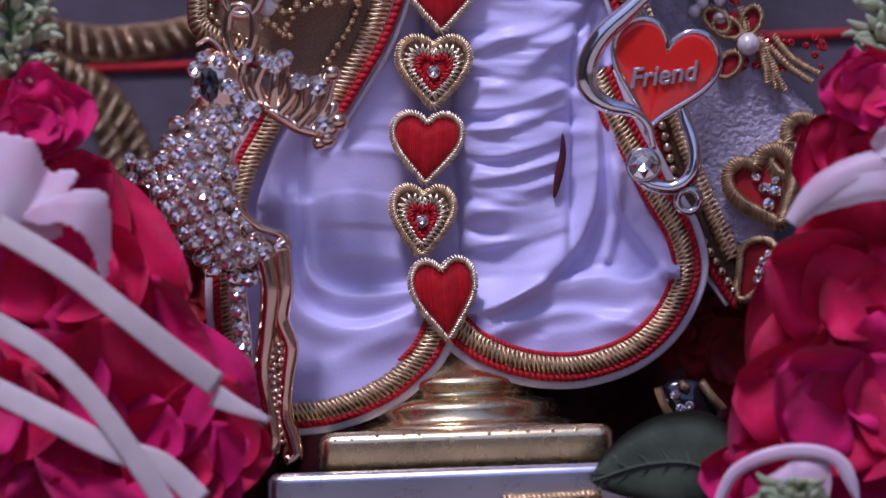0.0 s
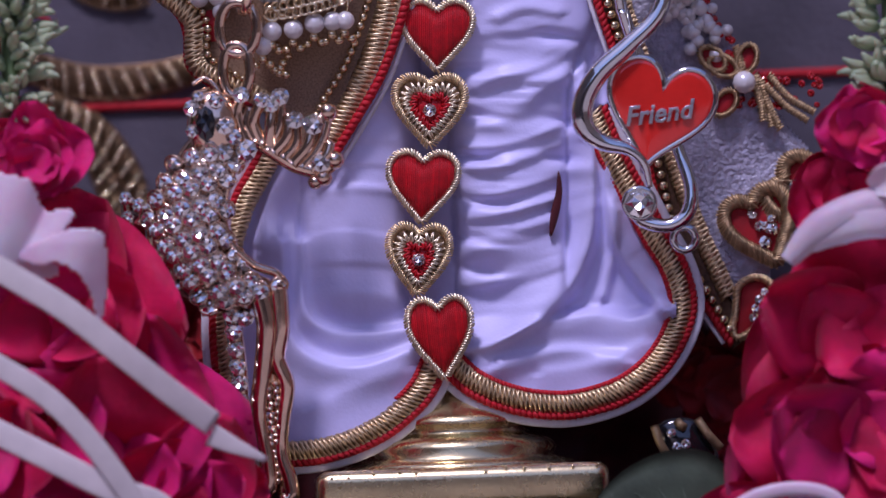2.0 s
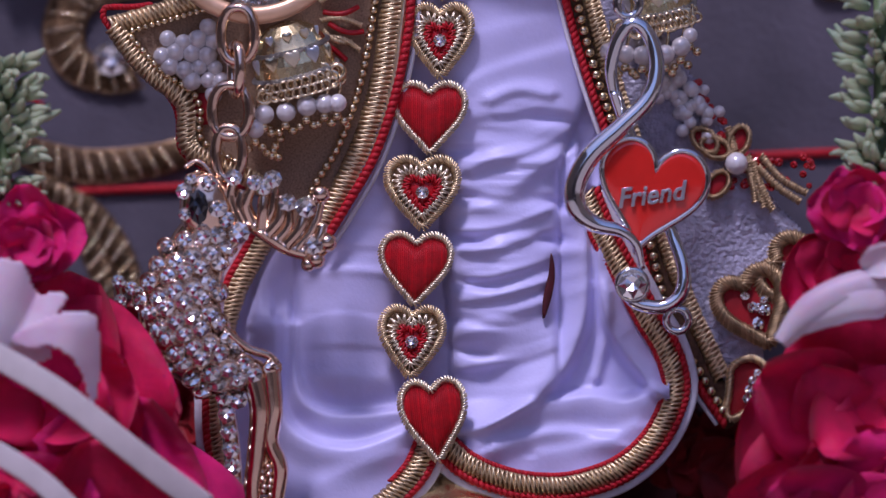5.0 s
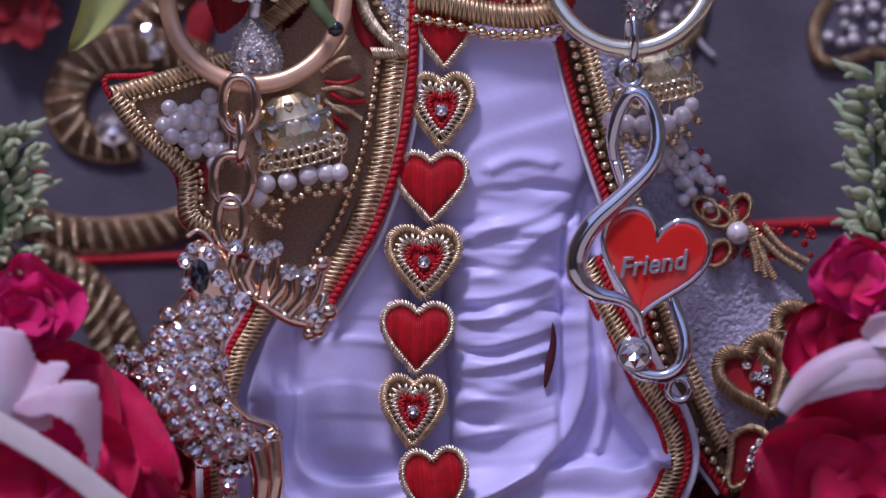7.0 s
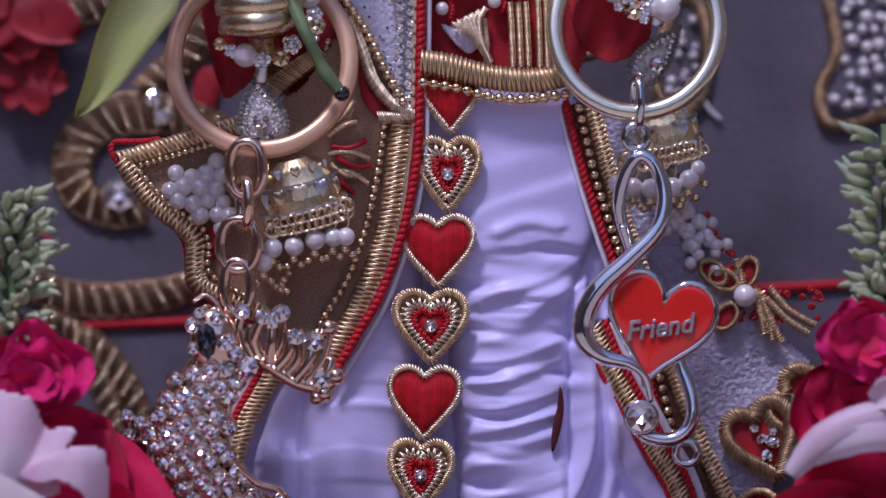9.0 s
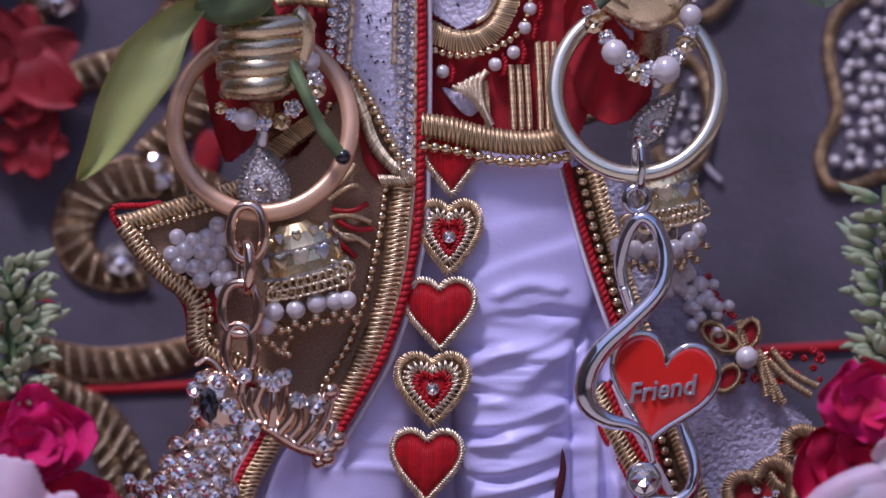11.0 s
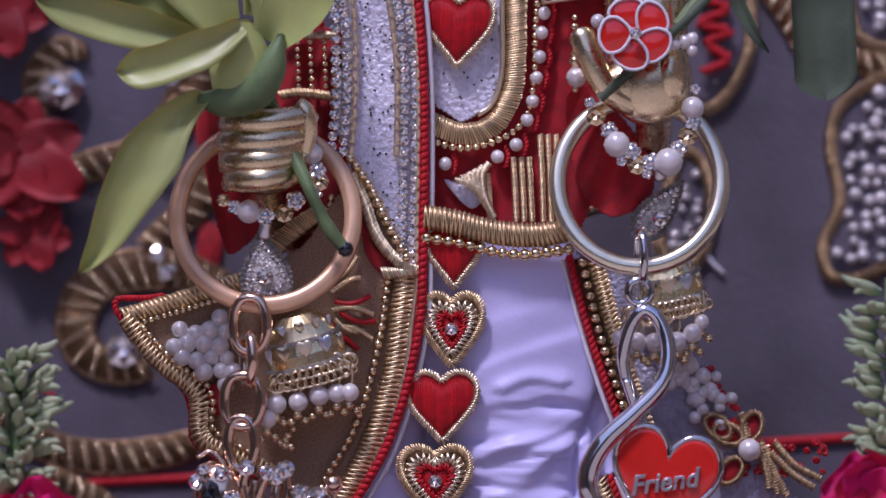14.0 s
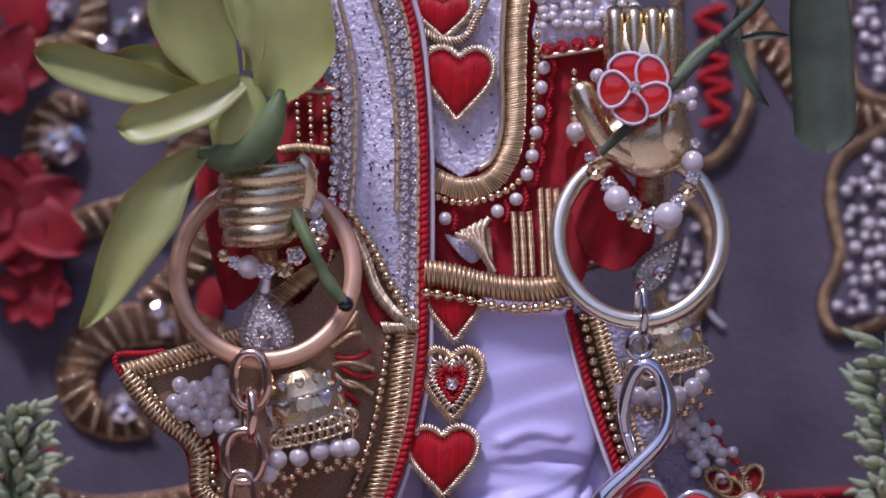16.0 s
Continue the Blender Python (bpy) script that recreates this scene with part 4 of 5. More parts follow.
part("white_tip", pad(Geo(), spline([(770, -70), (800, -30), (822, -18), (840, -40), (830, -70), (800, -62)], 8, True), 30, 4, 8), QUILT, bodice)
wound_band(bodice, [(735, -4), (780, 4), (830, 18), (882, 28), (942, 30), (1000, 18)], 44, 78, pitch=4.2, rise=13, zigzag=2)
row("gold_bead", "ball", GBEAD, [(738, 34, 78), (800, 44, 78), (850, 58, 78), (912, 65, 78), (990, 56, 78)], 11, 20, bodice)

# ---- right upper ornaments ----
sleeve = solid("sleeve", sheet(Geo(), spline([(985, -215), (1040, -230), (1130, -120), (1140, -40), (1080, 0), (1030, -20), (1000, -80)], 15, True), lambda X, Y: 30 + 16 * np.sin((X + Y * 0.4) / 17), 3, 10), REDV,
               "crumpled red silk sleeve hanging behind the ring", "sleeve")
mound = thing("pearl_ornament", 1040, -430, 40, "white pearl mound with a row of square red stones", "ornament")
part("backing", pad(Geo(), spline([(940, -410), (935, -450), (960, -500), (1060, -520), (1120, -480), (1125, -430), (1040, -400)], 12, True), 44, 12, 20), QUILT, mound)
rnd = random.Random(9)
for k in range(48):
    stud("pearl", "ball", PEARL, (950 + (k % 9) * 20 + rnd.uniform(-6, 6), -438 - (k // 9) * 17 + rnd.uniform(-5, 5), 58), rnd.uniform(8, 13), mound)
for k in range(5):
    stud("red_stone", "gem", RUBY, (957 + 27 * k, -398 - 4 * k, 62), 13, mound)
bar(mound, [(945, -385), (1000, -392), (1060, -402), (1090, -420)], 5, 60, ZARIP, "gold_tube")
drop = thing("pearl_drop", 1006, -290, 60, "pearl drop with gold beads on red thread", "pendant")
stud("pearl", "ball", PEARL, (1006, -250, 60), 19, drop)
for y, r in ((-278, 12), (-292, 9), (-305, 7), (-340, 8), (-357, 6), (-228, 6)):
    stud("gold_bead", "ball", GBEAD, (1004, y, 60), r, drop)

flower = thing("flower_brooch", 1112, -328, 150, "red enamel five-petal flower brooch with white rims and crystal", "brooch")
for k in range(5):
    a = radians(-100 + 72 * k)
    c, s = math.cos(a), math.sin(a)
    o = [(1112 + c * u - s * w, -328 + s * u + c * w) for u, w in ((8, -6), (22, -33), (46, -40), (63, -18), (59, 14), (38, 24), (14, 10))]
    P = spline(o, 6, True)
    pt = part("petal", pad(Geo(), P, 190 + 5 * k, 5, 12), ENAMEL, flower)
    part("white_rim", sweep(Geo(), lift(P, 192 + 5 * k), 3, 4, 7, True), EDGE, pt)
stud("crystal", "gem", GEM, (1112, -328, 226), 11, flower)
for x, y, r in ((1045, -350, 13), (1052, -336, 9), (1180, -308, 12), (1200, -312, 14), (1212, -318, 12), (1212, -296, 11)):
    stud("pearl", "ball", PEARL, (x, y, 160), r, flower)


# ---- bracelets and pendants ----
def cluster(parent, x, y, d, r):
    for k in range(5):
        a = 1.26 * k
        stud("crystal", "gem", GEM, (x + r * 0.55 * math.cos(a), y + r * 0.55 * math.sin(a), d), r * 0.5, parent, (rnd.uniform(-25, 25), rnd.uniform(-25, 25)))
    stud("setting", "ball", STEEL, (x, y, d - 6), r * 0.75, parent)


br = thing("bracelet", 1130, -100, 130, "bracelet of pearls, crystals and faceted gold beads", "bracelet", "bracelets")
for kind, x, y, r in (("g", 1040, -180, 18), ("s", 1063, -155, 16), ("p", 1077, -130, 24), ("s", 1103, -118, 17), ("g", 1113, -94, 19), ("s", 1137, -98, 17), ("p", 1168, -98, 26), ("s", 1186, -122, 16),
                      ("g", 1202, -144, 18), ("s", 1212, -168, 15), ("p", 1212, -194, 21), ("s", 1217, -228, 10), ("s", 1085, -100, 10), ("s", 1030, -205, 11), ("s", 1130, -78, 10)):
    if kind == "s":
        cluster(br, x, y, 148, r)
    else:
        stud("pearl" if kind == "p" else "gold_bead", "ball" if kind == "p" else "gem", PEARL if kind == "p" else GBEAD, (x, y, 142), r, br)
bl = thing("bracelet", 440, -40, 130, "bracelet of pearls, crystals and gold beads below the fist", "bracelet", "bracelets")
for kind, x, y, r in (("p", 423, -16, 22), ("s", 398, -24, 14), ("s", 452, -8, 17), ("g", 486, -12, 17), ("s", 506, -35, 18), ("g", 378, -36, 12), ("p", 536, -118, 20), ("s", 545, -88, 16), ("g", 548, -68, 18), ("s", 540, -45, 14)):
    if kind == "s":
        cluster(bl, x, y, 138, r)
    else:
        stud("pearl" if kind == "p" else "gold_bead", "ball" if kind == "p" else "gem", PEARL if kind == "p" else GBEAD, (x, y, 132), r, bl)


def teardrop(cx, cy, w, h, turn):
    a = np.linspace(0, 2 * math.pi, 36, endpoint=False)
    x, y = w / 2 * np.sin(a) * np.sin(a / 2) ** 1.2, -h / 2 * np.cos(a)
    c, s = math.cos(radians(turn)), math.sin(radians(turn))
    return np.c_[cx + x * c - y * s, cy + x * s + y * c]


for cx, cy, w, h, turn, d in ((451, 84, 116, 130, -8, 112), (1152, -14, 80, 130, 40, 60)):
    pn = thing("pendant", cx, cy, d, "silver teardrop pendant with beaded rim and small stones", "pendant", "pendants")
    o = teardrop(cx, cy, w, h, turn)
    part("plate", pad(Geo(), o, d, 8, 12), FILIGREE, pn)
    row("rim_bead", "ball", FILIGREE, lift(o, d + 3).tolist(), 5, 9, pn, True)
    oo = teardrop(cx, cy, w * 0.7, h * 0.7, turn)
    row("crystal", "gem", GEM, lift(oo, d + 7).tolist(), 5, 10, pn, True)
    stud("crystal", "gem", GEM, (cx, cy + h * 0.12, d + 12), 15, pn)
    part("loop", sweep(Geo(), spline([(cx + 0.02 * w, cy - h * 0.62, d + 10), (cx, cy - h * 0.5, d + 8), (cx, cy - h * 0.4, d + 5)], 5), 11, 8, 8), STEEL, pn)


def jhumka(cx, cy, w, turn, d, pearls, loops, label):
    """A bell-shaped earring: glass dome, gold loops, hanging pearls."""
    ob = thing("bell_earring", cx, cy - w * 0.5, d, label, "earring", "earrings")
    c, s = math.cos(radians(turn)), math.sin(radians(turn))

    def put(x, y, z=0):
        return (cx + x * c - y * s, cy + x * s + y * c, d + z)
    v, f, n = [], [], 28
    prof = [(0.05, -0.62), (0.2, -0.6), (0.36, -0.5), (0.46, -0.34), (0.5, -0.15), (0.5, 0.0)]
    for r, y in prof:
        for k in range(n):
            a = 2 * math.pi * k / n
            v.append(put(w * r * math.cos(a), w * y - 0.15 * w * r * math.sin(a) * -1, w * r * 0.6 * math.sin(a)))
    for i in range(len(prof) - 1):
        for k in range(n):
            f.append((i * n + k, i * n + (k + 1) % n, (i + 1) * n + (k + 1) % n, (i + 1) * n + k))
    g = Geo()
    g.add(v, f)
    part("dome", g, BRASS, ob, "domed cap with inlaid mirror pieces", smooth=False)
    for k in range(11):
        x = -0.46 + 0.092 * k
        for yy in (0.09, 0.2):
            q = put(w * (x + (0.046 if yy > 0.1 else 0)), w * (yy + 0.12 * math.sqrt(max(0, 0.25 - x * x))), w * 0.6 * math.sqrt(max(0, 0.25 - x * x)))
            part("gold_loop", ring(Geo(), q[0], q[1], q[2] + 4, 8.5, 2.8, n=12), GBEAD, ob)
    for y, r, m in ((0.0, 0.52, FILIGREE), (-0.31, 0.48, FILIGREE)):
        a = np.linspace(0, 2 * math.pi, 40, endpoint=False)
        row("rim_bead", "ball", m, [put(w * r * math.cos(t), w * y + 0.15 * w * r * math.sin(t), w * r * 0.6 * math.sin(t)) for t in a], 5, 9, ob, True)
    for level, rad, size, count in ((-0.15, 0.5, 15, 5), (-0.43, 0.42, 9, 5)):
        for k in range(count):
            a = radians(-64 + 128 * k / (count - 1))
            o = np.array([put(w * rad * math.sin(a) + size * math.cos(a) * q[0], w * level + size * q[1])[:2] for q in heart(0, 0, 2, 2, 0, 16)])
            part("mirror_piece", pad(Geo(), o, d + w * rad * 0.6 * math.cos(a) + 3, 1, 5), (STEEL, GBEAD, ZARIP)[(k + count * (level < -0.3)) % 3], ob)
    for x, y in loops:
        part("gold_loop", ring(Geo(), x, y, d + 28, 12, 4.5, n=18), GBEAD, ob)
    for x, y, r in pearls:
        part("gold_wire", sweep(Geo(), spline([(x + 3, y - 55, d + 20), (x + 5, y - 30, d + 26), (x, y - 8, d + 26)], 6), 3, None, 6), GBEAD, ob)
        stud("pearl", "ball", PEARL, (x, y, d + 28), r, ob)
        stud("gold_bead", "ball", GBEAD, (x - 1, y + r + 6, d + 28), 8.5, ob)
        stud("gold_bead", "ball", GBEAD, (x + 12, y + r + 15, d + 20), 8.5, ob)
        stud("gold_bead", "ball", GBEAD, (x - 12, y + r + 18, d + 20), 7.5, ob)
    return ob


jhumka(526, 250, 144, -14, 88, [(471, 326, 18), (509, 322, 18), (546, 311, 19), (578, 307, 18), (600, 306, 17), (455, 352, 17)], [(490, 285), (508, 272), (542, 257), (576, 249), (600, 250), (590, 262), (470, 295)], "bell earring with mirror inlay, gold loops and hanging pearls")
row("gold_bead", "ball", GBEAD, [(480, 355, 90), (500, 375, 90), (470, 395, 90), (495, 398, 90)], 8, 13, chain_l, jitter=6)
jhumka(1170, 140, 120, -12, 20, [(1080, 215, 17), (1110, 220, 17), (1140, 222, 18), (1180, 220, 18), (1208, 206, 18), (1224, 186, 14)], [(1100, 172), (1130, 178), (1160, 176), (1190, 165), (1212, 152)], "bell earring with pearls hanging behind the clef charm")

# ---- coat panel: pearls, hearts, flower ----
rnd = random.Random(12)
for k in range(70):
    t = rnd.random()
    x, y = 1150 + 100 * t + rnd.uniform(-40, 30), 215 + 130 * t + rnd.uniform(-30, 40)
    if x > 1125 + (y - 215) * 0.3:
        stud("pearl", "ball", PEARL, (x, y, -16), rnd.uniform(9, 15), coat2)


def wire_heart(cx, cy, w, h, turn, d):
    o = heart(cx, cy, w, h, turn)
    part("heart_middle", pad(Geo(), o, d, 2, 10), REDV, coat2)
    wound_band(coat2, o[::3].tolist(), 26, d + 4, "heart_border", material=OLDG, closed=True, pitch=4.6, slant=7, base=ZBASE)
    for k in range(7):
        stud("crystal", "gem", GEM, (cx + rnd.uniform(-0.18, 0.18) * w, cy + rnd.uniform(-0.2, 0.2) * h, d + 8), rnd.uniform(8, 12), coat2, (rnd.uniform(-20, 20), rnd.uniform(-20, 20)))


wire_heart(1340, 672, 118, 128, -24, -14)
wire_heart(1412, 608, 112, 110, -60, -20)
lo = spline([(1298, 775), (1330, 758), (1358, 775), (1352, 815), (1318, 856), (1288, 862), (1294, 815)], 8, True)
part("red_leaf", pad(Geo(), lo, -14, 6, 10), REDV, coat2)
wound_band(coat2, [tuple(p) for p in lo[::3]], 12, -10, "leaf_border", closed=True, pitch=4.2, material=ZARI)
row("crystal", "gem", GEM, [(1345, 785, -2), (1332, 805, -2), (1326, 830, -2)], 9, 15, coat2)
for x, y, a in ((1268, 385, 200), (1272, 450, 130), (1310, 372, 290), (1250, 372, 220)):
    P = np.array([(x + 26 * math.cos(t) * math.cos(radians(a)) - 17 * math.sin(t) * math.sin(radians(a)), y + 26 * math.cos(t) * math.sin(radians(a)) + 17 * math.sin(t) * math.cos(radians(a))) for t in np.linspace(0, 6.28, 16, endpoint=False)])
    part("red_petal", pad(Geo(), P, -16, 6, 10), REDV, coat2)
    wound_band(coat2, [tuple(p) for p in P[::2]], 9, -12, "petal_border", closed=True, pitch=4.5, material=OLDG)
stud("pearl", "ball", PEARL, (1306, 413, -4), 21, coat2)
for k, pts in enumerate(([(1325, 400), (1345, 440), (1355, 490)], [(1335, 410), (1350, 455), (1370, 495)], [(1350, 400), (1385, 440), (1430, 465)], [(1345, 420), (1380, 455), (1418, 480)], [(1320, 405), (1335, 450), (1340, 480)], [(1290, 350), (1300, 380), (1302, 400)])):
    P = lift(spline(pts, 6), -14 + k)
    part("gold_strand", threads(sweep(Geo(), P, 5, None, 6), P, 13, 5, 1, 1.8, 4), OLDG, coat2)
for k in range(34):
    stud("red_sequin", "gem", RUBY, (1345 + rnd.uniform(-60, 95), 428 + rnd.uniform(-28, 30), -16), rnd.uniform(5, 9), coat2, (rnd.uniform(-30, 30), rnd.uniform(-30, 30)))
for k in range(14):
    t = k / 13
    stud("red_sequin", "gem", RUBY, (1235 + 60 * t + rnd.uniform(-8, 8), 270 + 110 * t + rnd.uniform(-8, 8), -14), 7, coat2)

# ---- embroidery on the backdrop ----
ZD = BACK + 6


def scroll(path, width, label, material=BROWN):
    ob = thing("scroll_embroidery", *path[len(path) // 2], ZD, label, "embroidery", "embroidery on the backdrop")
    P = lift(spline(path, 10), ZD)
    ta = np.sin(np.linspace(0.25, math.pi - 0.25, len(P))) ** 0.5
    part("padding", sweep(Geo(), P, width * 0.5 * ta, 9 * ta, 10), DARKB if material is BROWN else material, ob)
    g, g2 = Geo(), Geo()
    Q = spline(path, 7)
    T, N = perp(Q)
    for i in range(len(Q)):
        k = math.sin(0.25 + (math.pi - 0.5) * i / max(1, len(Q) - 1)) ** 0.5
        w = width * 0.5 * k
        if i % 4 == 2:
            for j in range(7):
                u = -0.84 + 0.28 * j
                ball(g2, (Q[i, 0] + N[i, 0] * w * u + T[i, 0] * 9 * u, Q[i, 1] + N[i, 1] * w * u + T[i, 1] * 9 * u, ZD + 12 * math.sqrt(1 - u * u)), 5.0, n=6, m=4)
        if i % 4 == 2:
            continue
        line = [(Q[i, 0] + N[i, 0] * w * u + T[i, 0] * 12 * u, Q[i, 1] + N[i, 1] * w * u + T[i, 1] * 12 * u, ZD + 2 + 10 * math.sqrt(max(0, 1 - u * u * 0.95))) for u in np.linspace(-1, 1, 7)]
        sweep(g, line, 2.0, n=5)
    part("wire_thread", g, BRONZE, ob, kind="stuff")
    part("beading", g2, GBEAD, ob, kind="stuff")
    for e in (-1, 1):
        part("edge_wire", sweep(Geo(), np.c_[(Q + N * e * (width * 0.5) * (np.sin(0.25 + (math.pi - 0.5) * np.arange(len(Q)) / max(1, len(Q) - 1)) ** 0.5)[:, None]), np.full(len(Q), ZD + 3)], 3.5, None, 6), BRONZE, ob)
    return ob


curl = scroll([(245, 262), (190, 262), (135, 235), (115, 180), (140, 118), (205, 88), (290, 88), (350, 105), (420, 140)], 72, "curled gold and bronze paisley scroll on the backdrop")
stud("crystal", "gem", GEM, (200, 228, ZD + 12), 34, curl)
scroll([(-60, 290), (-10, 350), (60, 395), (150, 418), (250, 412), (330, 392), (420, 350)], 56, "long gold and bronze scroll band on the backdrop")
scroll([(70, 440), (120, 480), (165, 560), (190, 640), (200, 700)], 40, "narrow gold leaf band on the backdrop", LEAF)
scroll([(110, 460), (165, 500), (215, 570), (250, 660)], 40, "dark green sequinned leaf band on the backdrop", LEAF)
scroll([(60, -70), (140, -98), (230, -122), (290, -180), (330, -260), (360, -330), (330, -440), (240, -470)], 66, "bronze scroll with gold coils behind the green bud")
scroll([(-60, -410), (20, -392), (100, -405), (145, -450), (150, -540)], 56, "gold paisley scroll at the top of the backdrop")
scroll([(240, 40), (300, 0), (350, -60), (400, -90), (440, -60)], 60, "gold scroll behind the copper ring")
fan = scroll([(60, -170), (45, -220), (55, -275), (95, -310), (135, -300)], 44, "small bronze fan round a large crystal")
stud("crystal", "gem", GEM, (92, -240, ZD + 14), 44, fan, label="large round clear crystal")
loose = thing("crystal_cluster", 200, -440, ZD, "cluster of clear crystals on the backdrop", "ornament")
for x, y, r in ((198, -448, 20), (226, -465, 16), (172, -412, 18), (90, -480, 24), (275, 90, 18), (262, 60, 16), (265, -95, 18), (290, -250, 14), (310, -265, 14)):
    stud("crystal", "gem", GEM, (x, y, ZD + 12), r, loose, (rnd.uniform(-15, 15), rnd.uniform(-15, 15)))
for pts in ([(270, -440), (300, -400), (290, -380), (262, -395)], [(330, -200), (380, -160), (385, -60), (345, -30)], [(345, 0), (380, 30), (360, 100), (330, 60)], [(-20, -520), (80, -520), (60, -430), (0, -440)], [(330, 340), (380, 345), (372, 400), (335, 390)]):
    o = spline(pts, 10, True)
    solid("red_applique", pad(Geo(), o, ZD, 8, 8), REDV, "small red velvet applique on the backdrop", "applique", group="embroidery on the backdrop")
solid("sleeve", sheet(Geo(), spline([(330, -200), (420, -230), (480, -40), (400, 60), (375, 40), (350, -60)], 14, True), lambda X, Y: 30 + 14 * np.sin(X / 13), 3, 10), REDV, "red silk sleeve behind the fist", "sleeve")
solid("bodice", sheet(Geo(), spline([(480, -300), (600, -330), (600, -80), (640, 60), (560, 100), (490, 30), (470, -120)], 14, True), lambda X, Y: 10 + 8 * np.sin(X / 11 + Y / 40), 3, 10), REDV, "dark red velvet bodice side under the sash", "bodice")
band2 = thing("beaded_trim", 540, -240, 30, "gold bead trim on the dark red bodice", "trim")
for x in (512, 535, 560, 582):
    row("gold_bead", "ball", GBEAD, [(x - 2, -330, 34), (x, -270, 34), (x + 1, -225, 34)], 5.5, 13, band2)
wound_band(band2, [(480, -222), (520, -226), (590, -216)], 16, 34, pitch=4.2)
wound_band(band2, [(480, -340), (530, -330), (580, -328)], 14, 34, pitch=4.2, material=ZARIP)
stud("red_stone", "gem", RUBY, (545, -348, 46), 15, band2)
wound_band(band2, [(470, 50), (500, 20), (545, -10), (560, -20)], 34, 40, pitch=4.6)
row("gold_bead", "ball", GBEAD, [(540, 30, 44), (560, 0, 44), (570, -40, 44)], 7, 14, band2)

solid("red_ribbon", sweep(Geo(), [(-300, 478, ZD), (300, 456, ZD), (784, 430, ZD), (1300, 402, ZD), (1800, 378, ZD)], 8, 5, 8), REDC, "thin red ribbon stretched across the backdrop", "ribbon")


def pearl_panel(outline, label, scribble=None, bead=12, step=26):
    ob = thing("pearl_embroidery", *np.mean(outline, axis=0), ZD, label, "embroidery", "embroidery on the backdrop")
    o = spline(outline, 12, True)
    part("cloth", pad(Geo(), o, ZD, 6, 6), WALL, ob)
    wound_band(ob, [tuple(p) for p in o[::3]], 22, ZD + 4, "gold_border", closed=True, pitch=6, material=OLDG, base=DARKB, rise=6)
    lo_, hi_ = o.min(0), o.max(0)
    c = o.mean(0)
    for y in np.arange(lo_[1], hi_[1], step):
        for x in np.arange(lo_[0], hi_[0], step):
            q = np.array((x + rnd.uniform(-8, 8), y + rnd.uniform(-8, 8)))
            a = np.abs(np.linalg.norm(o - q, axis=1)).min()
            ins = False
            j = len(o) - 1
            for i in range(len(o)):
                if (o[i, 1] > q[1]) != (o[j, 1] > q[1]) and q[0] < (o[j, 0] - o[i, 0]) * (q[1] - o[i, 1]) / (o[j, 1] - o[i, 1]) + o[i, 0]:
                    ins = not ins
                j = i
            if ins and a > 18:
                stud("pearl", "ball", PEARL, (*q, ZD + 10), bead * rnd.uniform(0.7, 1.1), ob)
    if scribble:
        part("red_scribble", cord(Geo(), lift(spline(scribble, 8), ZD + 16), 9), REDC, ob, kind="stuff")


pearl_panel([(1600, -260), (1520, -230), (1470, -190), (1455, -120), (1470, -20), (1440, 50), (1450, 105), (1500, 112), (1560, 90), (1620, 120), (1650, -100)], "pearl-filled paisley with gold border on the backdrop")
pearl_panel([(1195, -520), (1290, -500), (1315, -400), (1310, -290), (1270, -215), (1225, -190), (1195, -260)], "white paisley with red scribble stitching and gold border", [(1270, -470), (1225, -450), (1270, -420), (1228, -395), (1275, -370), (1225, -345), (1280, -330), (1240, -310), (1275, -280), (1235, -260)], 5, 60)
pearl_panel([(1500, -520), (1600, -510), (1620, -330), (1560, -300), (1500, -340)], "pearl paisley at the top of the backdrop")
pearl_panel([(1195, -120), (1240, -60), (1235, 40), (1200, 90), (1150, 40)], "small pearl paisley behind the ring", None, 9, 22)
scroll([(1300, -500), (1340, -430), (1385, -360), (1420, -280)], 50, "bronze and red leaf band on the backdrop", REDV)
scroll([(1490, -290), (1530, -270), (1600, -280)], 44, "bronze band on the backdrop")

# ---- green bud and leaves ----
bud = thing("flower_bud", 420, -260, 170, "pale green waxy flower bud held in the fist", "flower")


def blade(parent, pts, width, d, material, thick=5.0, cup=0.18, name="petal", tip=0.5, base=0.35, bend=None):
    """A leaf along a bent line, cupped across."""
    P = spline(pts, 12)
    m = len(P)
    T, N = perp(P)
    v, f = [], []
    k = 7
    for back in (0, 1):
        for i in range(m):
            u = i / (m - 1)
            w = width / 2 * min(1.0, (base + (1 - base) * min(1, u / 0.35)), ) * (1 if u < 1 - tip else math.cos((u - 1 + tip) / tip * math.pi / 2) ** 0.7 + 0.02)
            for j in range(k):
                e = -1 + 2 * j / (k - 1)
                z = (bend(u) if bend else 0) + cup * width * e * e - 3 * math.exp(-(e * 6) ** 2)
                v.append((P[i, 0] + N[i, 0] * w * e, P[i, 1] + N[i, 1] * w * e, d + z - back * thick))
    s = m * k
    for i in range(m - 1):
        for j in range(k - 1):
            q = (i * k + j, i * k + j + 1, (i + 1) * k + j + 1, (i + 1) * k + j)
            f += [q, tuple(s + a for a in reversed(q))]
        for j in (0, k - 1):
            f.append((i * k + j, (i + 1) * k + j, s + (i + 1) * k + j, s + i * k + j))
    g = Geo()
    g.add(v, f)
    if parent is None:
        return g
    return part(name, g, material, parent)


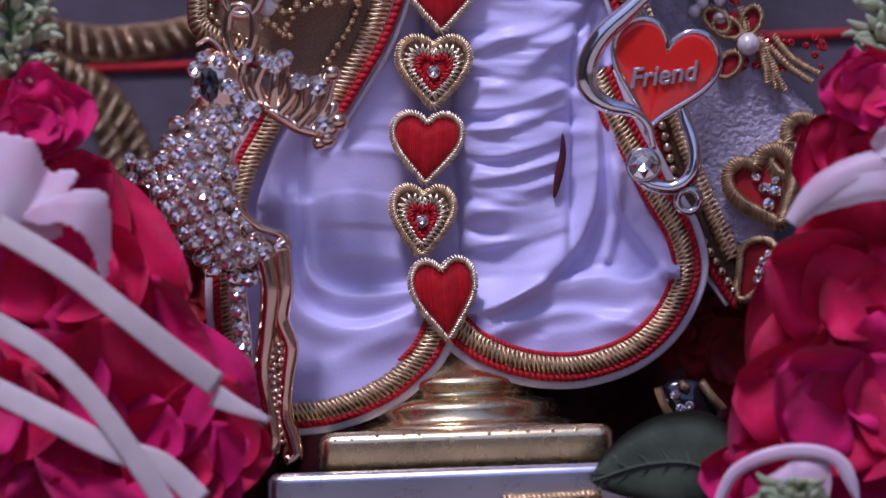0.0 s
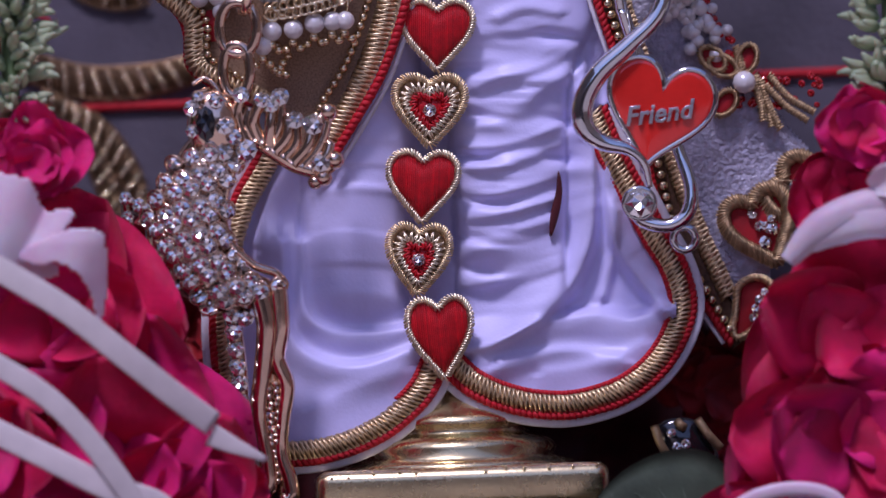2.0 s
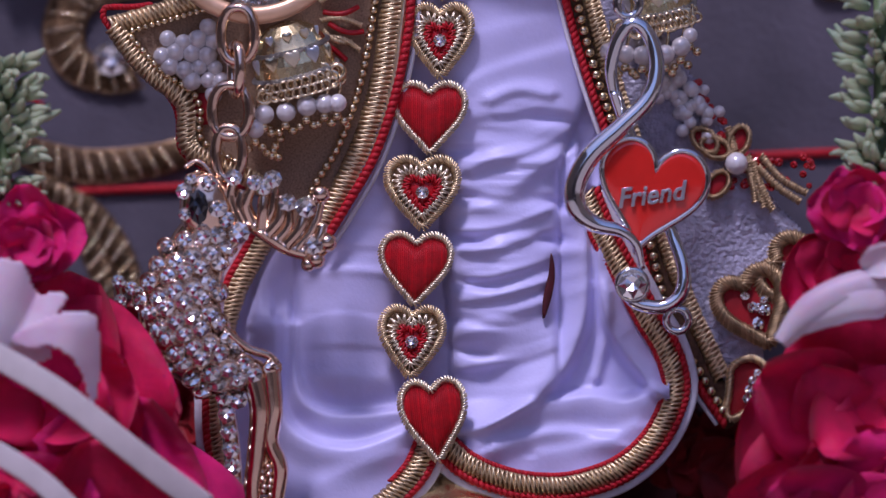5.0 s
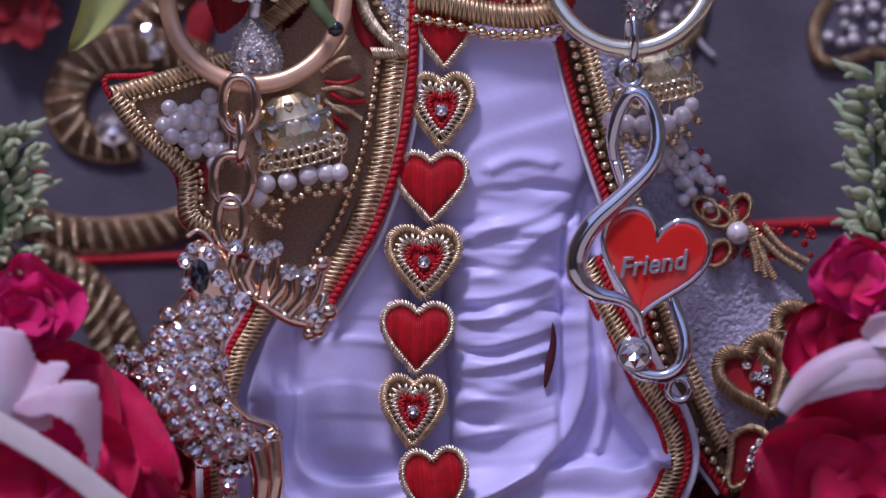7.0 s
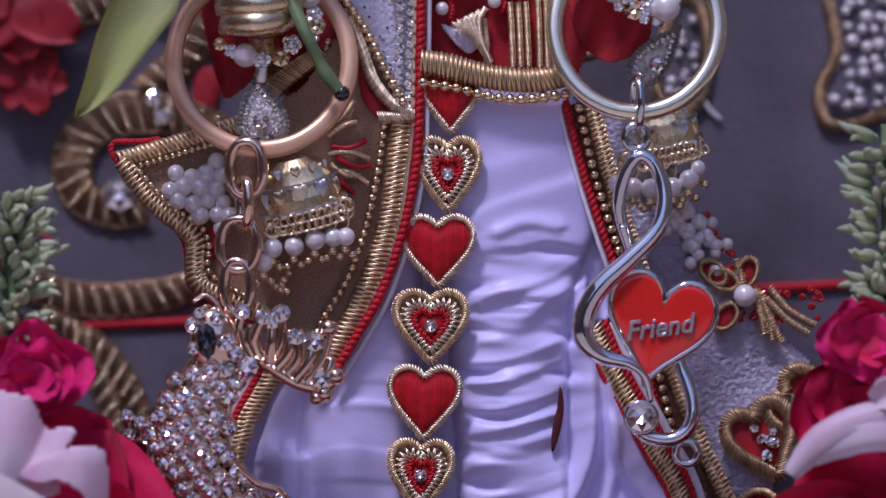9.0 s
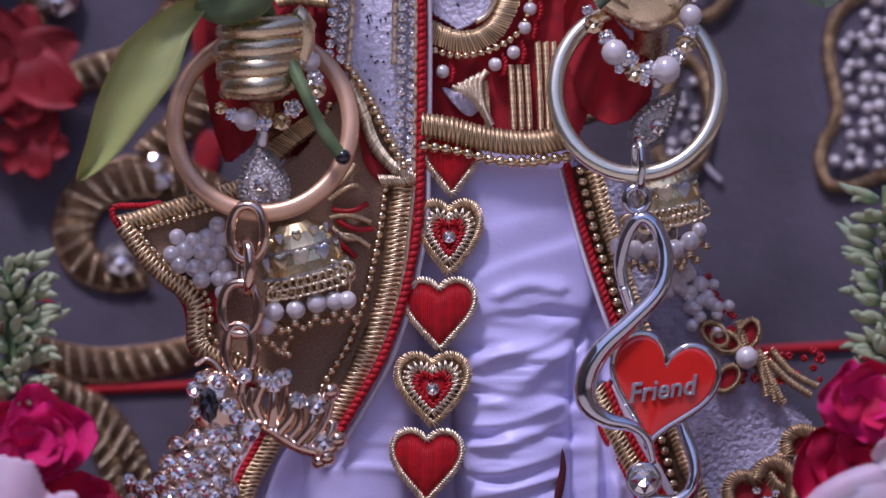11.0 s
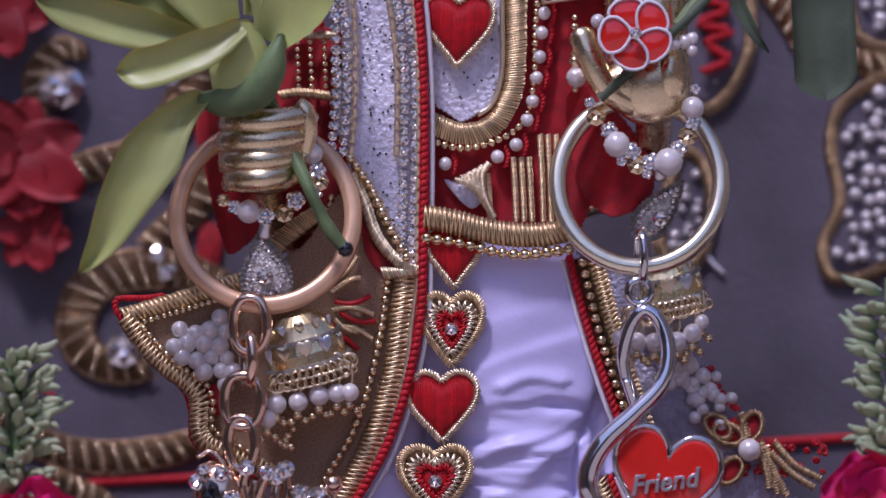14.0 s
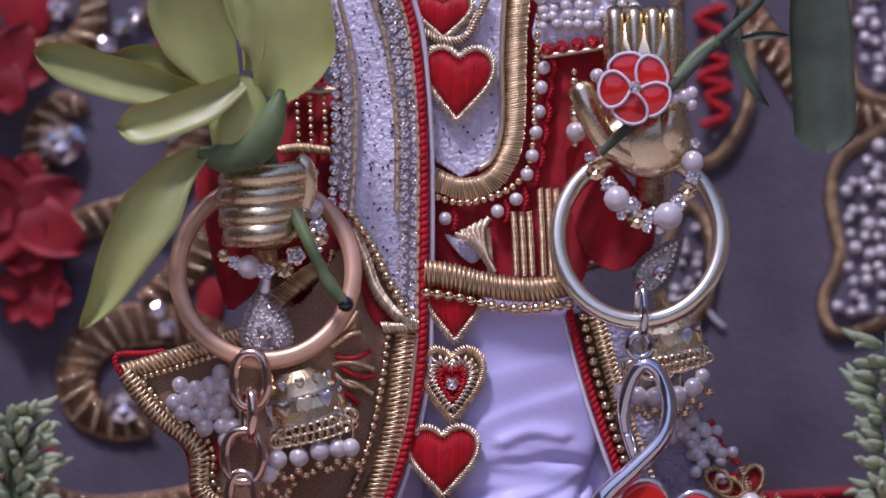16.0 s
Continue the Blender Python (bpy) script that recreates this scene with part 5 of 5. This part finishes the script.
blade(bud, [(378, -345), (335, -431), (300, -511), (278, -575)], 138, 185, PODL, base=0.5, bend=lambda u: 30 * u)
blade(bud, [(462, -318), (492, -385), (490, -460), (470, -565)], 172, 188, PODL, base=0.35, tip=0.3, bend=lambda u: 26 * math.sin(2.5 * u))
blade(bud, [(428, -365), (432, -415), (412, -470), (378, -545)], 50, 205, PODL, base=0.5, bend=lambda u: 20 * u)
blade(bud, [(325, -335), (262, -372), (185, -398)], 72, 190, PODL)
blade(bud, [(345, -318), (262, -336), (180, -356), (105, -382), (42, -408)], 78, 208, PODL, tip=0.28, base=0.5, cup=0.24, bend=lambda u: 34 * u)
blade(bud, [(412, -348), (368, -318), (312, -294), (250, -274), (188, -268)], 74, 234, PODL, tip=0.2, base=0.5, cup=0.22, bend=lambda u: 16 * math.sin(3 * u))
blade(bud, [(342, -222), (290, -175), (215, -60), (165, 35), (122, 92)], 112, 205, PODL, tip=0.75, base=0.3, bend=lambda u: 30 * math.sin(3 * u))
CAL = spline([(404, -352, 196), (410, -318, 200), (412, -275, 198), (405, -235, 188), (398, -212, 176)], 8)
part("calyx", sweep(Geo(), CAL, np.interp(np.linspace(0, 1, len(CAL)), [0, .3, .65, 1], [26, 46, 58, 40]), 34, 18), PODL, bud)
CUP = spline([(482, -326, 205), (470, -290, 214), (452, -252, 214), (420, -222, 206), (370, -212, 196), (338, -218, 190)], 8)
part("stalk_cup", sweep(Geo(), CUP, np.interp(np.linspace(0, 1, len(CUP)), [0, .25, .5, .8, 1], [8, 28, 36, 30, 12]), 26, 14), STEM, bud)
STALK = spline([(455, -225, 150), (480, -160, 130), (508, -105, 165), (535, -45, 186), (565, 15, 188), (592, 50, 186)], 8)
part("stalk", sweep(Geo(), STALK, np.interp(np.linspace(0, 1, len(STALK)), [0, .5, .8, .85, 1], [14, 12, 10, 13, 11]), None, 10), STEM, bud)
part("stalk_end", ball(Geo(), (594, 52, 186), 15, 13, 10, 8), ONYX, bud, "dark cut end")

spray = thing("green_stem", 1200, -330, 140, "dark green stem with narrow leaves beside the palm", "stem")
part("stalk", sweep(Geo(), spline([(1048, -212, 150), (1090, -250, 158), (1190, -340, 170), (1260, -410, 150), (1330, -475, 120), (1360, -530, 100)], 8), 9, 8, 9), LEAF, spray)
part("twig", sweep(Geo(), spline([(1190, -340, 168), (1220, -380, 160), (1260, -410, 150)], 8), 13, 9, 9), STEM, spray)
blade(spray, [(1440, -560), (1442, -470), (1446, -360), (1450, -205)], 112, 40, LEAF, tip=0.12, base=0.8, name="leaf")
blade(spray, [(1300, -470), (1290, -400), (1320, -330), (1350, -290)], 26, 60, LEAF, name="leaf")
blade(spray, [(1290, -410), (1340, -420), (1390, -418)], 14, 60, LEAF, name="leaf")

# ---- flowers ----
red_bloom = thing("red_flower", 12, -117, ZD, "scarlet felt-like flower with notched petals against the backdrop", "flower")
for k, (a, L, w) in enumerate(((-75, 105, 92), (-20, 120, 95), (30, 135, 105), (80, 120, 110), (130, 120, 110), (185, 120, 110), (235, 120, 110), (5, 90, 80), (60, 80, 70))):
    part("petal", petal(Geo(), (12, -120, ZD + 50 + 5 * (k % 3)), a, L, w, 0.18, -0.1, 0.06, k, 5, 0.7, 0.03), SCARLET, red_bloom)
for x, y, R in ((-20, -380, 90), (40, 20, 70)):
    rb = thing("red_flower", x, y, ZD, "scarlet flower petals against the backdrop", "flower")
    for k in range(6):
        part("petal", petal(Geo(), (x, y, ZD + 40 + 4 * (k % 2)), 60 * k + 10, R, R * 0.9, 0.15, -0.1, 0.08, k + 20, 5, 0.7, 0.03), SCARLET, rb)


def bloom(cx, cy, d, R, materials, label, seed, n=13, ruffle=0.07, squash=1.0):
    """A loose full rose: broad ruffled petals in a spiral."""
    r = random.Random(seed)
    ob = thing("rose", cx, cy, d - R * 0.5, label, "flower", "roses round the statue")
    for k in range(n):
        u = k / (n - 1)
        a = 137.5 * k + r.uniform(-20, 20)
        L = R * (1.05 - 0.55 * u) * r.uniform(0.85, 1.15)
        q = (cx + r.uniform(-0.12, 0.12) * R, cy + r.uniform(-0.12, 0.12) * R * squash, d - R * 0.45 + u * R * 0.22)
        part("petal", petal(Geo(), q, a, L, L * r.uniform(1.1, 1.45), 0.1 + 0.75 * u, r.uniform(-0.35, 0.05), r.uniform(0.02, 0.16), r.random(), 3.5, 0.62, ruffle * 1.25, 14), materials[k % len(materials)], ob)
    return ob


bloom(45, 560, 330, 92, [PINK], "bright magenta rose beside the deer", 1, 14)
bloom(-10, 560, 300, 120, [PINK, CRIM], "magenta rose behind the blush petals", 11, 10)
bloom(70, 830, 340, 235, [CRIM, PINK, CRIM], "crimson rose under cream ribbons", 2, 10, 0.045)
bloom(180, 1070, 380, 260, [PINK, CRIM, PINK], "large magenta rose in front of the pedestal", 3, 10, 0.045)
bloom(-20, 1080, 380, 230, [CRIM, PINK], "crimson rose at the edge of the garland", 8, 12)
bloom(320, 1170, 370, 165, [CRIM, PINK], "crimson rose at the foot of the pedestal", 4, 9, 0.045)
bloom(150, 1290, 380, 200, [PINK, CRIM], "magenta rose on the altar cloth", 14, 10)
bloom(1525, 490, 320, 100, [PINK, CRIM], "magenta rose beside the coat", 5, 13)
bloom(1510, 600, 300, 110, [CRIM], "crimson rose behind a blush petal", 15, 11)
bloom(1510, 860, 350, 215, [CRIM], "crimson rose beside the skirt", 6, 10, 0.045)
bloom(1470, 1070, 380, 235, [CRIM, PINK], "large magenta rose beside the pedestal", 7, 10, 0.045)
bloom(1600, 1000, 360, 200, [CRIM, PINK], "crimson rose at the garland's edge", 17, 11)
bloom(1340, 1200, 340, 130, [PINK, CRIM], "magenta rose at the foot of the pedestal", 18, 12)

pale = thing("blush_flower", 60, 700, 380, "blush white petals folded over the crimson rose", "flower", "blush flowers")
part("petal", sheet(Geo(), spline([(-60, 585), (20, 580), (50, 594), (70, 640), (112, 636), (120, 662), (70, 716), (0, 748), (-60, 750)], 10, True), lambda X, Y: 392 + 26 * np.abs(np.sin((X - 60) / 44 + (Y - 660) / 95)) - 0.12 * np.abs(X - 40), 5, 4), BLUSH, pale)
part("petal", sheet(Geo(), spline([(15, 726), (60, 694), (118, 672), (160, 674), (178, 694), (182, 760), (176, 830), (160, 838), (140, 778), (100, 742), (50, 742)], 10, True), lambda X, Y: 412 + 20 * np.cos((X - 120) / 38 + (Y - 720) / 120) - 0.10 * np.abs(Y - 700), 5, 4), BLUSH, pale)
part("petal", sheet(Geo(), spline([(-60, 700), (10, 690), (60, 716), (100, 748), (60, 770), (-60, 760)], 10, True), lambda X, Y: 380 + 14 * np.sin(X / 26 + Y / 50), 5, 4), BLUSH, pale)
pale2 = thing("blush_flower", 1480, 680, 380, "rolled blush petal over the crimson rose", "flower", "blush flowers")
for pts, w, cup in (([(1385, 730), (1430, 680), (1500, 640), (1590, 620)], 62, -0.3), ([(1420, 700), (1490, 660), (1590, 650)], 72, -0.2), ([(1530, 600), (1560, 585), (1600, 580)], 60, 0.2)):
    blade(pale2, pts, w, 395, BLUSH, 4, cup, tip=0.2, base=0.5, bend=lambda u: 20 * math.sin(2.6 * u))
pale3 = thing("blush_flower", 1400, 1180, 420, "wide blush petal low in the garland", "flower", "blush flowers")
for pts, w, cup in (([(1255, 1240), (1290, 1170), (1380, 1135), (1470, 1150), (1510, 1230)], 26, -0.3), ([(1380, 1250), (1400, 1190), (1390, 1150)], 120, -0.15)):
    blade(pale3, pts, w, 410, BLUSH, 4, cup, tip=0.2, base=0.7, bend=lambda u: 20 * math.sin(2.6 * u))

for pts, w, lab in (([(-30, 738, 470), (100, 815, 475), (200, 893, 470), (300, 972, 450), (368, 1022, 430)], 19, "cream ribbon strip laid across the crimson rose"),
                    ([(-30, 910, 480), (60, 965, 485), (130, 1030, 485), (200, 1120, 480), (280, 1240, 470)], 17, "cream ribbon strip curving over the magenta rose"),
                    ([(-30, 1030, 470), (80, 1085, 475), (180, 1135, 475), (270, 1165, 465), (340, 1230, 460)], 19, "cream ribbon strip low across the garland"),
                    ([(362, 1040, 430), (400, 1058, 425), (440, 1075, 420), (462, 1085, 415)], 15, "cut end of a cream ribbon beside the deer")):
    P = spline(pts, 10)
    tp = np.ones(len(P))
    if w == 15:
        tp = np.linspace(1.2, 0.3, len(P))
    solid("ribbon", sweep(Geo(), P, w * 1.2 * tp, 1.6, 12), RIBBON, lab, "ribbon", group="ribbons")


def bud_spike(x0, x1, y0, y1, side, label, seed, d=250):
    r = random.Random(seed)
    ob = thing("bud_spike", (x0 + x1) / 2, y1, d - 40, label, "flower", "bud spikes")
    part("stalk", sweep(Geo(), [((x0 + x1) / 2, y1 + 30, d - 20), ((x0 + x1) / 2, (y0 + y1) / 2, d - 15), ((x0 + x1) / 2, y0, d - 10)], 16, None, 8), STEM, ob)
    for k in range(120):
        y = y0 + (y1 - y0) * k / 119 + r.uniform(-12, 12)
        e = r.uniform(-1, 1)
        cx = (x0 + x1) / 2 + e * (x1 - x0) * 0.42
        tip_ = (cx + e * 40 + r.uniform(-14, 14), y + r.uniform(-14, 16), d + 50 * (1 - abs(e)) + r.uniform(0, 20))
        P = spline([(cx - e * 20, y + 16, d - 10 + 20 * (1 - abs(e))), ((cx + tip_[0]) / 2, y + 7, d + 20 * (1 - abs(e)) + 12), tip_], 9)
        part("bud", sweep(Geo(), P, 10 * np.sin(np.linspace(0.6, 2.85, len(P))), None, 7), BUD, ob)


bud_spike(-60, 76, 225, 520, 1, "spike of pale green buds at the garland's edge", 1)
bud_spike(1498, 1630, 110, 440, -1, "tall spike of pale green buds beside the backdrop", 2)
bud_spike(1350, 1420, 1190, 1290, -1, "small pale green buds among the roses", 3, 440)

leaf = thing("leaf", 1300, 1210, 280, "dark green rose leaf with pale veins beside the pedestal", "leaf")
LP = [(1300, 1210), (1220, 1160), (1130, 1160), (1035, 1190)]
blade(leaf, LP, 196, 290, LEAF, 4, -0.05, tip=0.8, base=0.4, name="blade", bend=lambda u: 20 * math.sin(3 * u))
Q = spline(LP, 12)
bend = [290 + 20 * math.sin(3 * k / (len(Q) - 1)) for k in range(len(Q))]
part("midrib", sweep(Geo(), np.c_[Q, np.array(bend)], 3, 2.5, 6), LEAF, leaf)
T, N = perp(Q)
for k in range(3, len(Q) - 3, 3):
    for e in (-1, 1):
        w = 62 * min(1, (len(Q) - k) / len(Q) * 1.3)
        part("vein", sweep(Geo(), [(*Q[k], bend[k]), (*(Q[k] + N[k] * e * w * 0.5 + T[k] * 14), bend[k] - 2), (*(Q[k] + N[k] * e * w + T[k] * 34), bend[k] - 9)], [1.8, 1.5, 0.8], None, 5), LEAF, leaf)
        for h in (0.0, 0.5):
            p = Q[k] + N[k] * e * w * 1.0 + T[k] * (10 + 18 * h)
            part("serration", ball(Geo(), (*p, bend[k] - 8), 9, 3, 6, 4), LEAF, leaf)

# ---- dark red flowers behind the skirt, and a sheet that paints their deep shade ----
# added dark sheet: its colour stands for deep shade between the flowers
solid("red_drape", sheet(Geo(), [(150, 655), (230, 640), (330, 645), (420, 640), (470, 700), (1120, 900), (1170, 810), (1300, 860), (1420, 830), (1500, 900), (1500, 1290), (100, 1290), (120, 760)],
      lambda X, Y: -300 + 22 * np.sin(X / 29 + Y / 47) + 14 * np.sin(Y / 33 - X / 71), 10, 10), MAROON, "added dark red sheet standing for deep shade among flowers behind the pedestal", "drape")
for k, (x, y, R) in enumerate(((260, 720, 90), (330, 860, 110), (1290, 960, 120), (1200, 920, 70), (1380, 900, 110), (300, 960, 100), (1240, 1060, 90))):
    bloom(x, y, -120, R, [SCARLET], "deep red rose in the shade behind the skirt", 40 + k, 9)
jewel = thing("jewelled_brooch", 1200, 1060, 40, "dark brooch with violet stones lying by the pedestal", "brooch")
part("band", pad(Geo(), spline([(1160, 1018), (1222, 1012), (1262, 1066), (1250, 1100), (1190, 1104), (1166, 1070)], 8, True), 20, 14, 40), ONYX, jewel, "dark stone setting")
for pts in ([(1150, 1022, 40), (1160, 1052, 44), (1178, 1082, 40)], [(1226, 1010, 36), (1246, 1038, 42), (1268, 1062, 36)], [(1190, 1014, 36), (1196, 1020, 40), (1204, 1026, 36)]):
    part("gold_bar", sweep(Geo(), spline(pts, 6), 8, 7, 8), OLDG, jewel)
for x, y in ((1180, 1035), (1190, 1060), (1200, 1076), (1216, 1072), (1206, 1055), (1222, 1086)):
    stud("violet_stone", "gem", GEM, (x, y, 70), 9, jewel, (rnd.uniform(-20, 20), rnd.uniform(-20, 20)))
row("edge_bead", "ball", BRASS, [(572, 1116, 187), (800, 1107, 187), (1046, 1097, 187)], 3.2, 41, pedestal, jitter=9)
tr = thing("gold_trim", 960, 1222, 260, "strip of zigzag gold trim lying before the pedestal", "trim")
wound_band(tr, [(880, 1226), (960, 1222), (1050, 1216)], 22, 262, zigzag=4)
solid("red_thread", sweep(Geo(), spline([(52, 296, ZD + 2), (64, 300, ZD + 4), (80, 312, ZD + 2)], 5), 4, 3, 6), REDC, "loose snip of red thread on the backdrop", "thread")
solid("white_thread", sweep(Geo(), spline([(1232, 62, ZD + 2), (1246, 84, ZD + 4), (1264, 100, ZD + 2)], 5), 4, 3, 6), EDGE, "loose white thread on the backdrop", "thread")
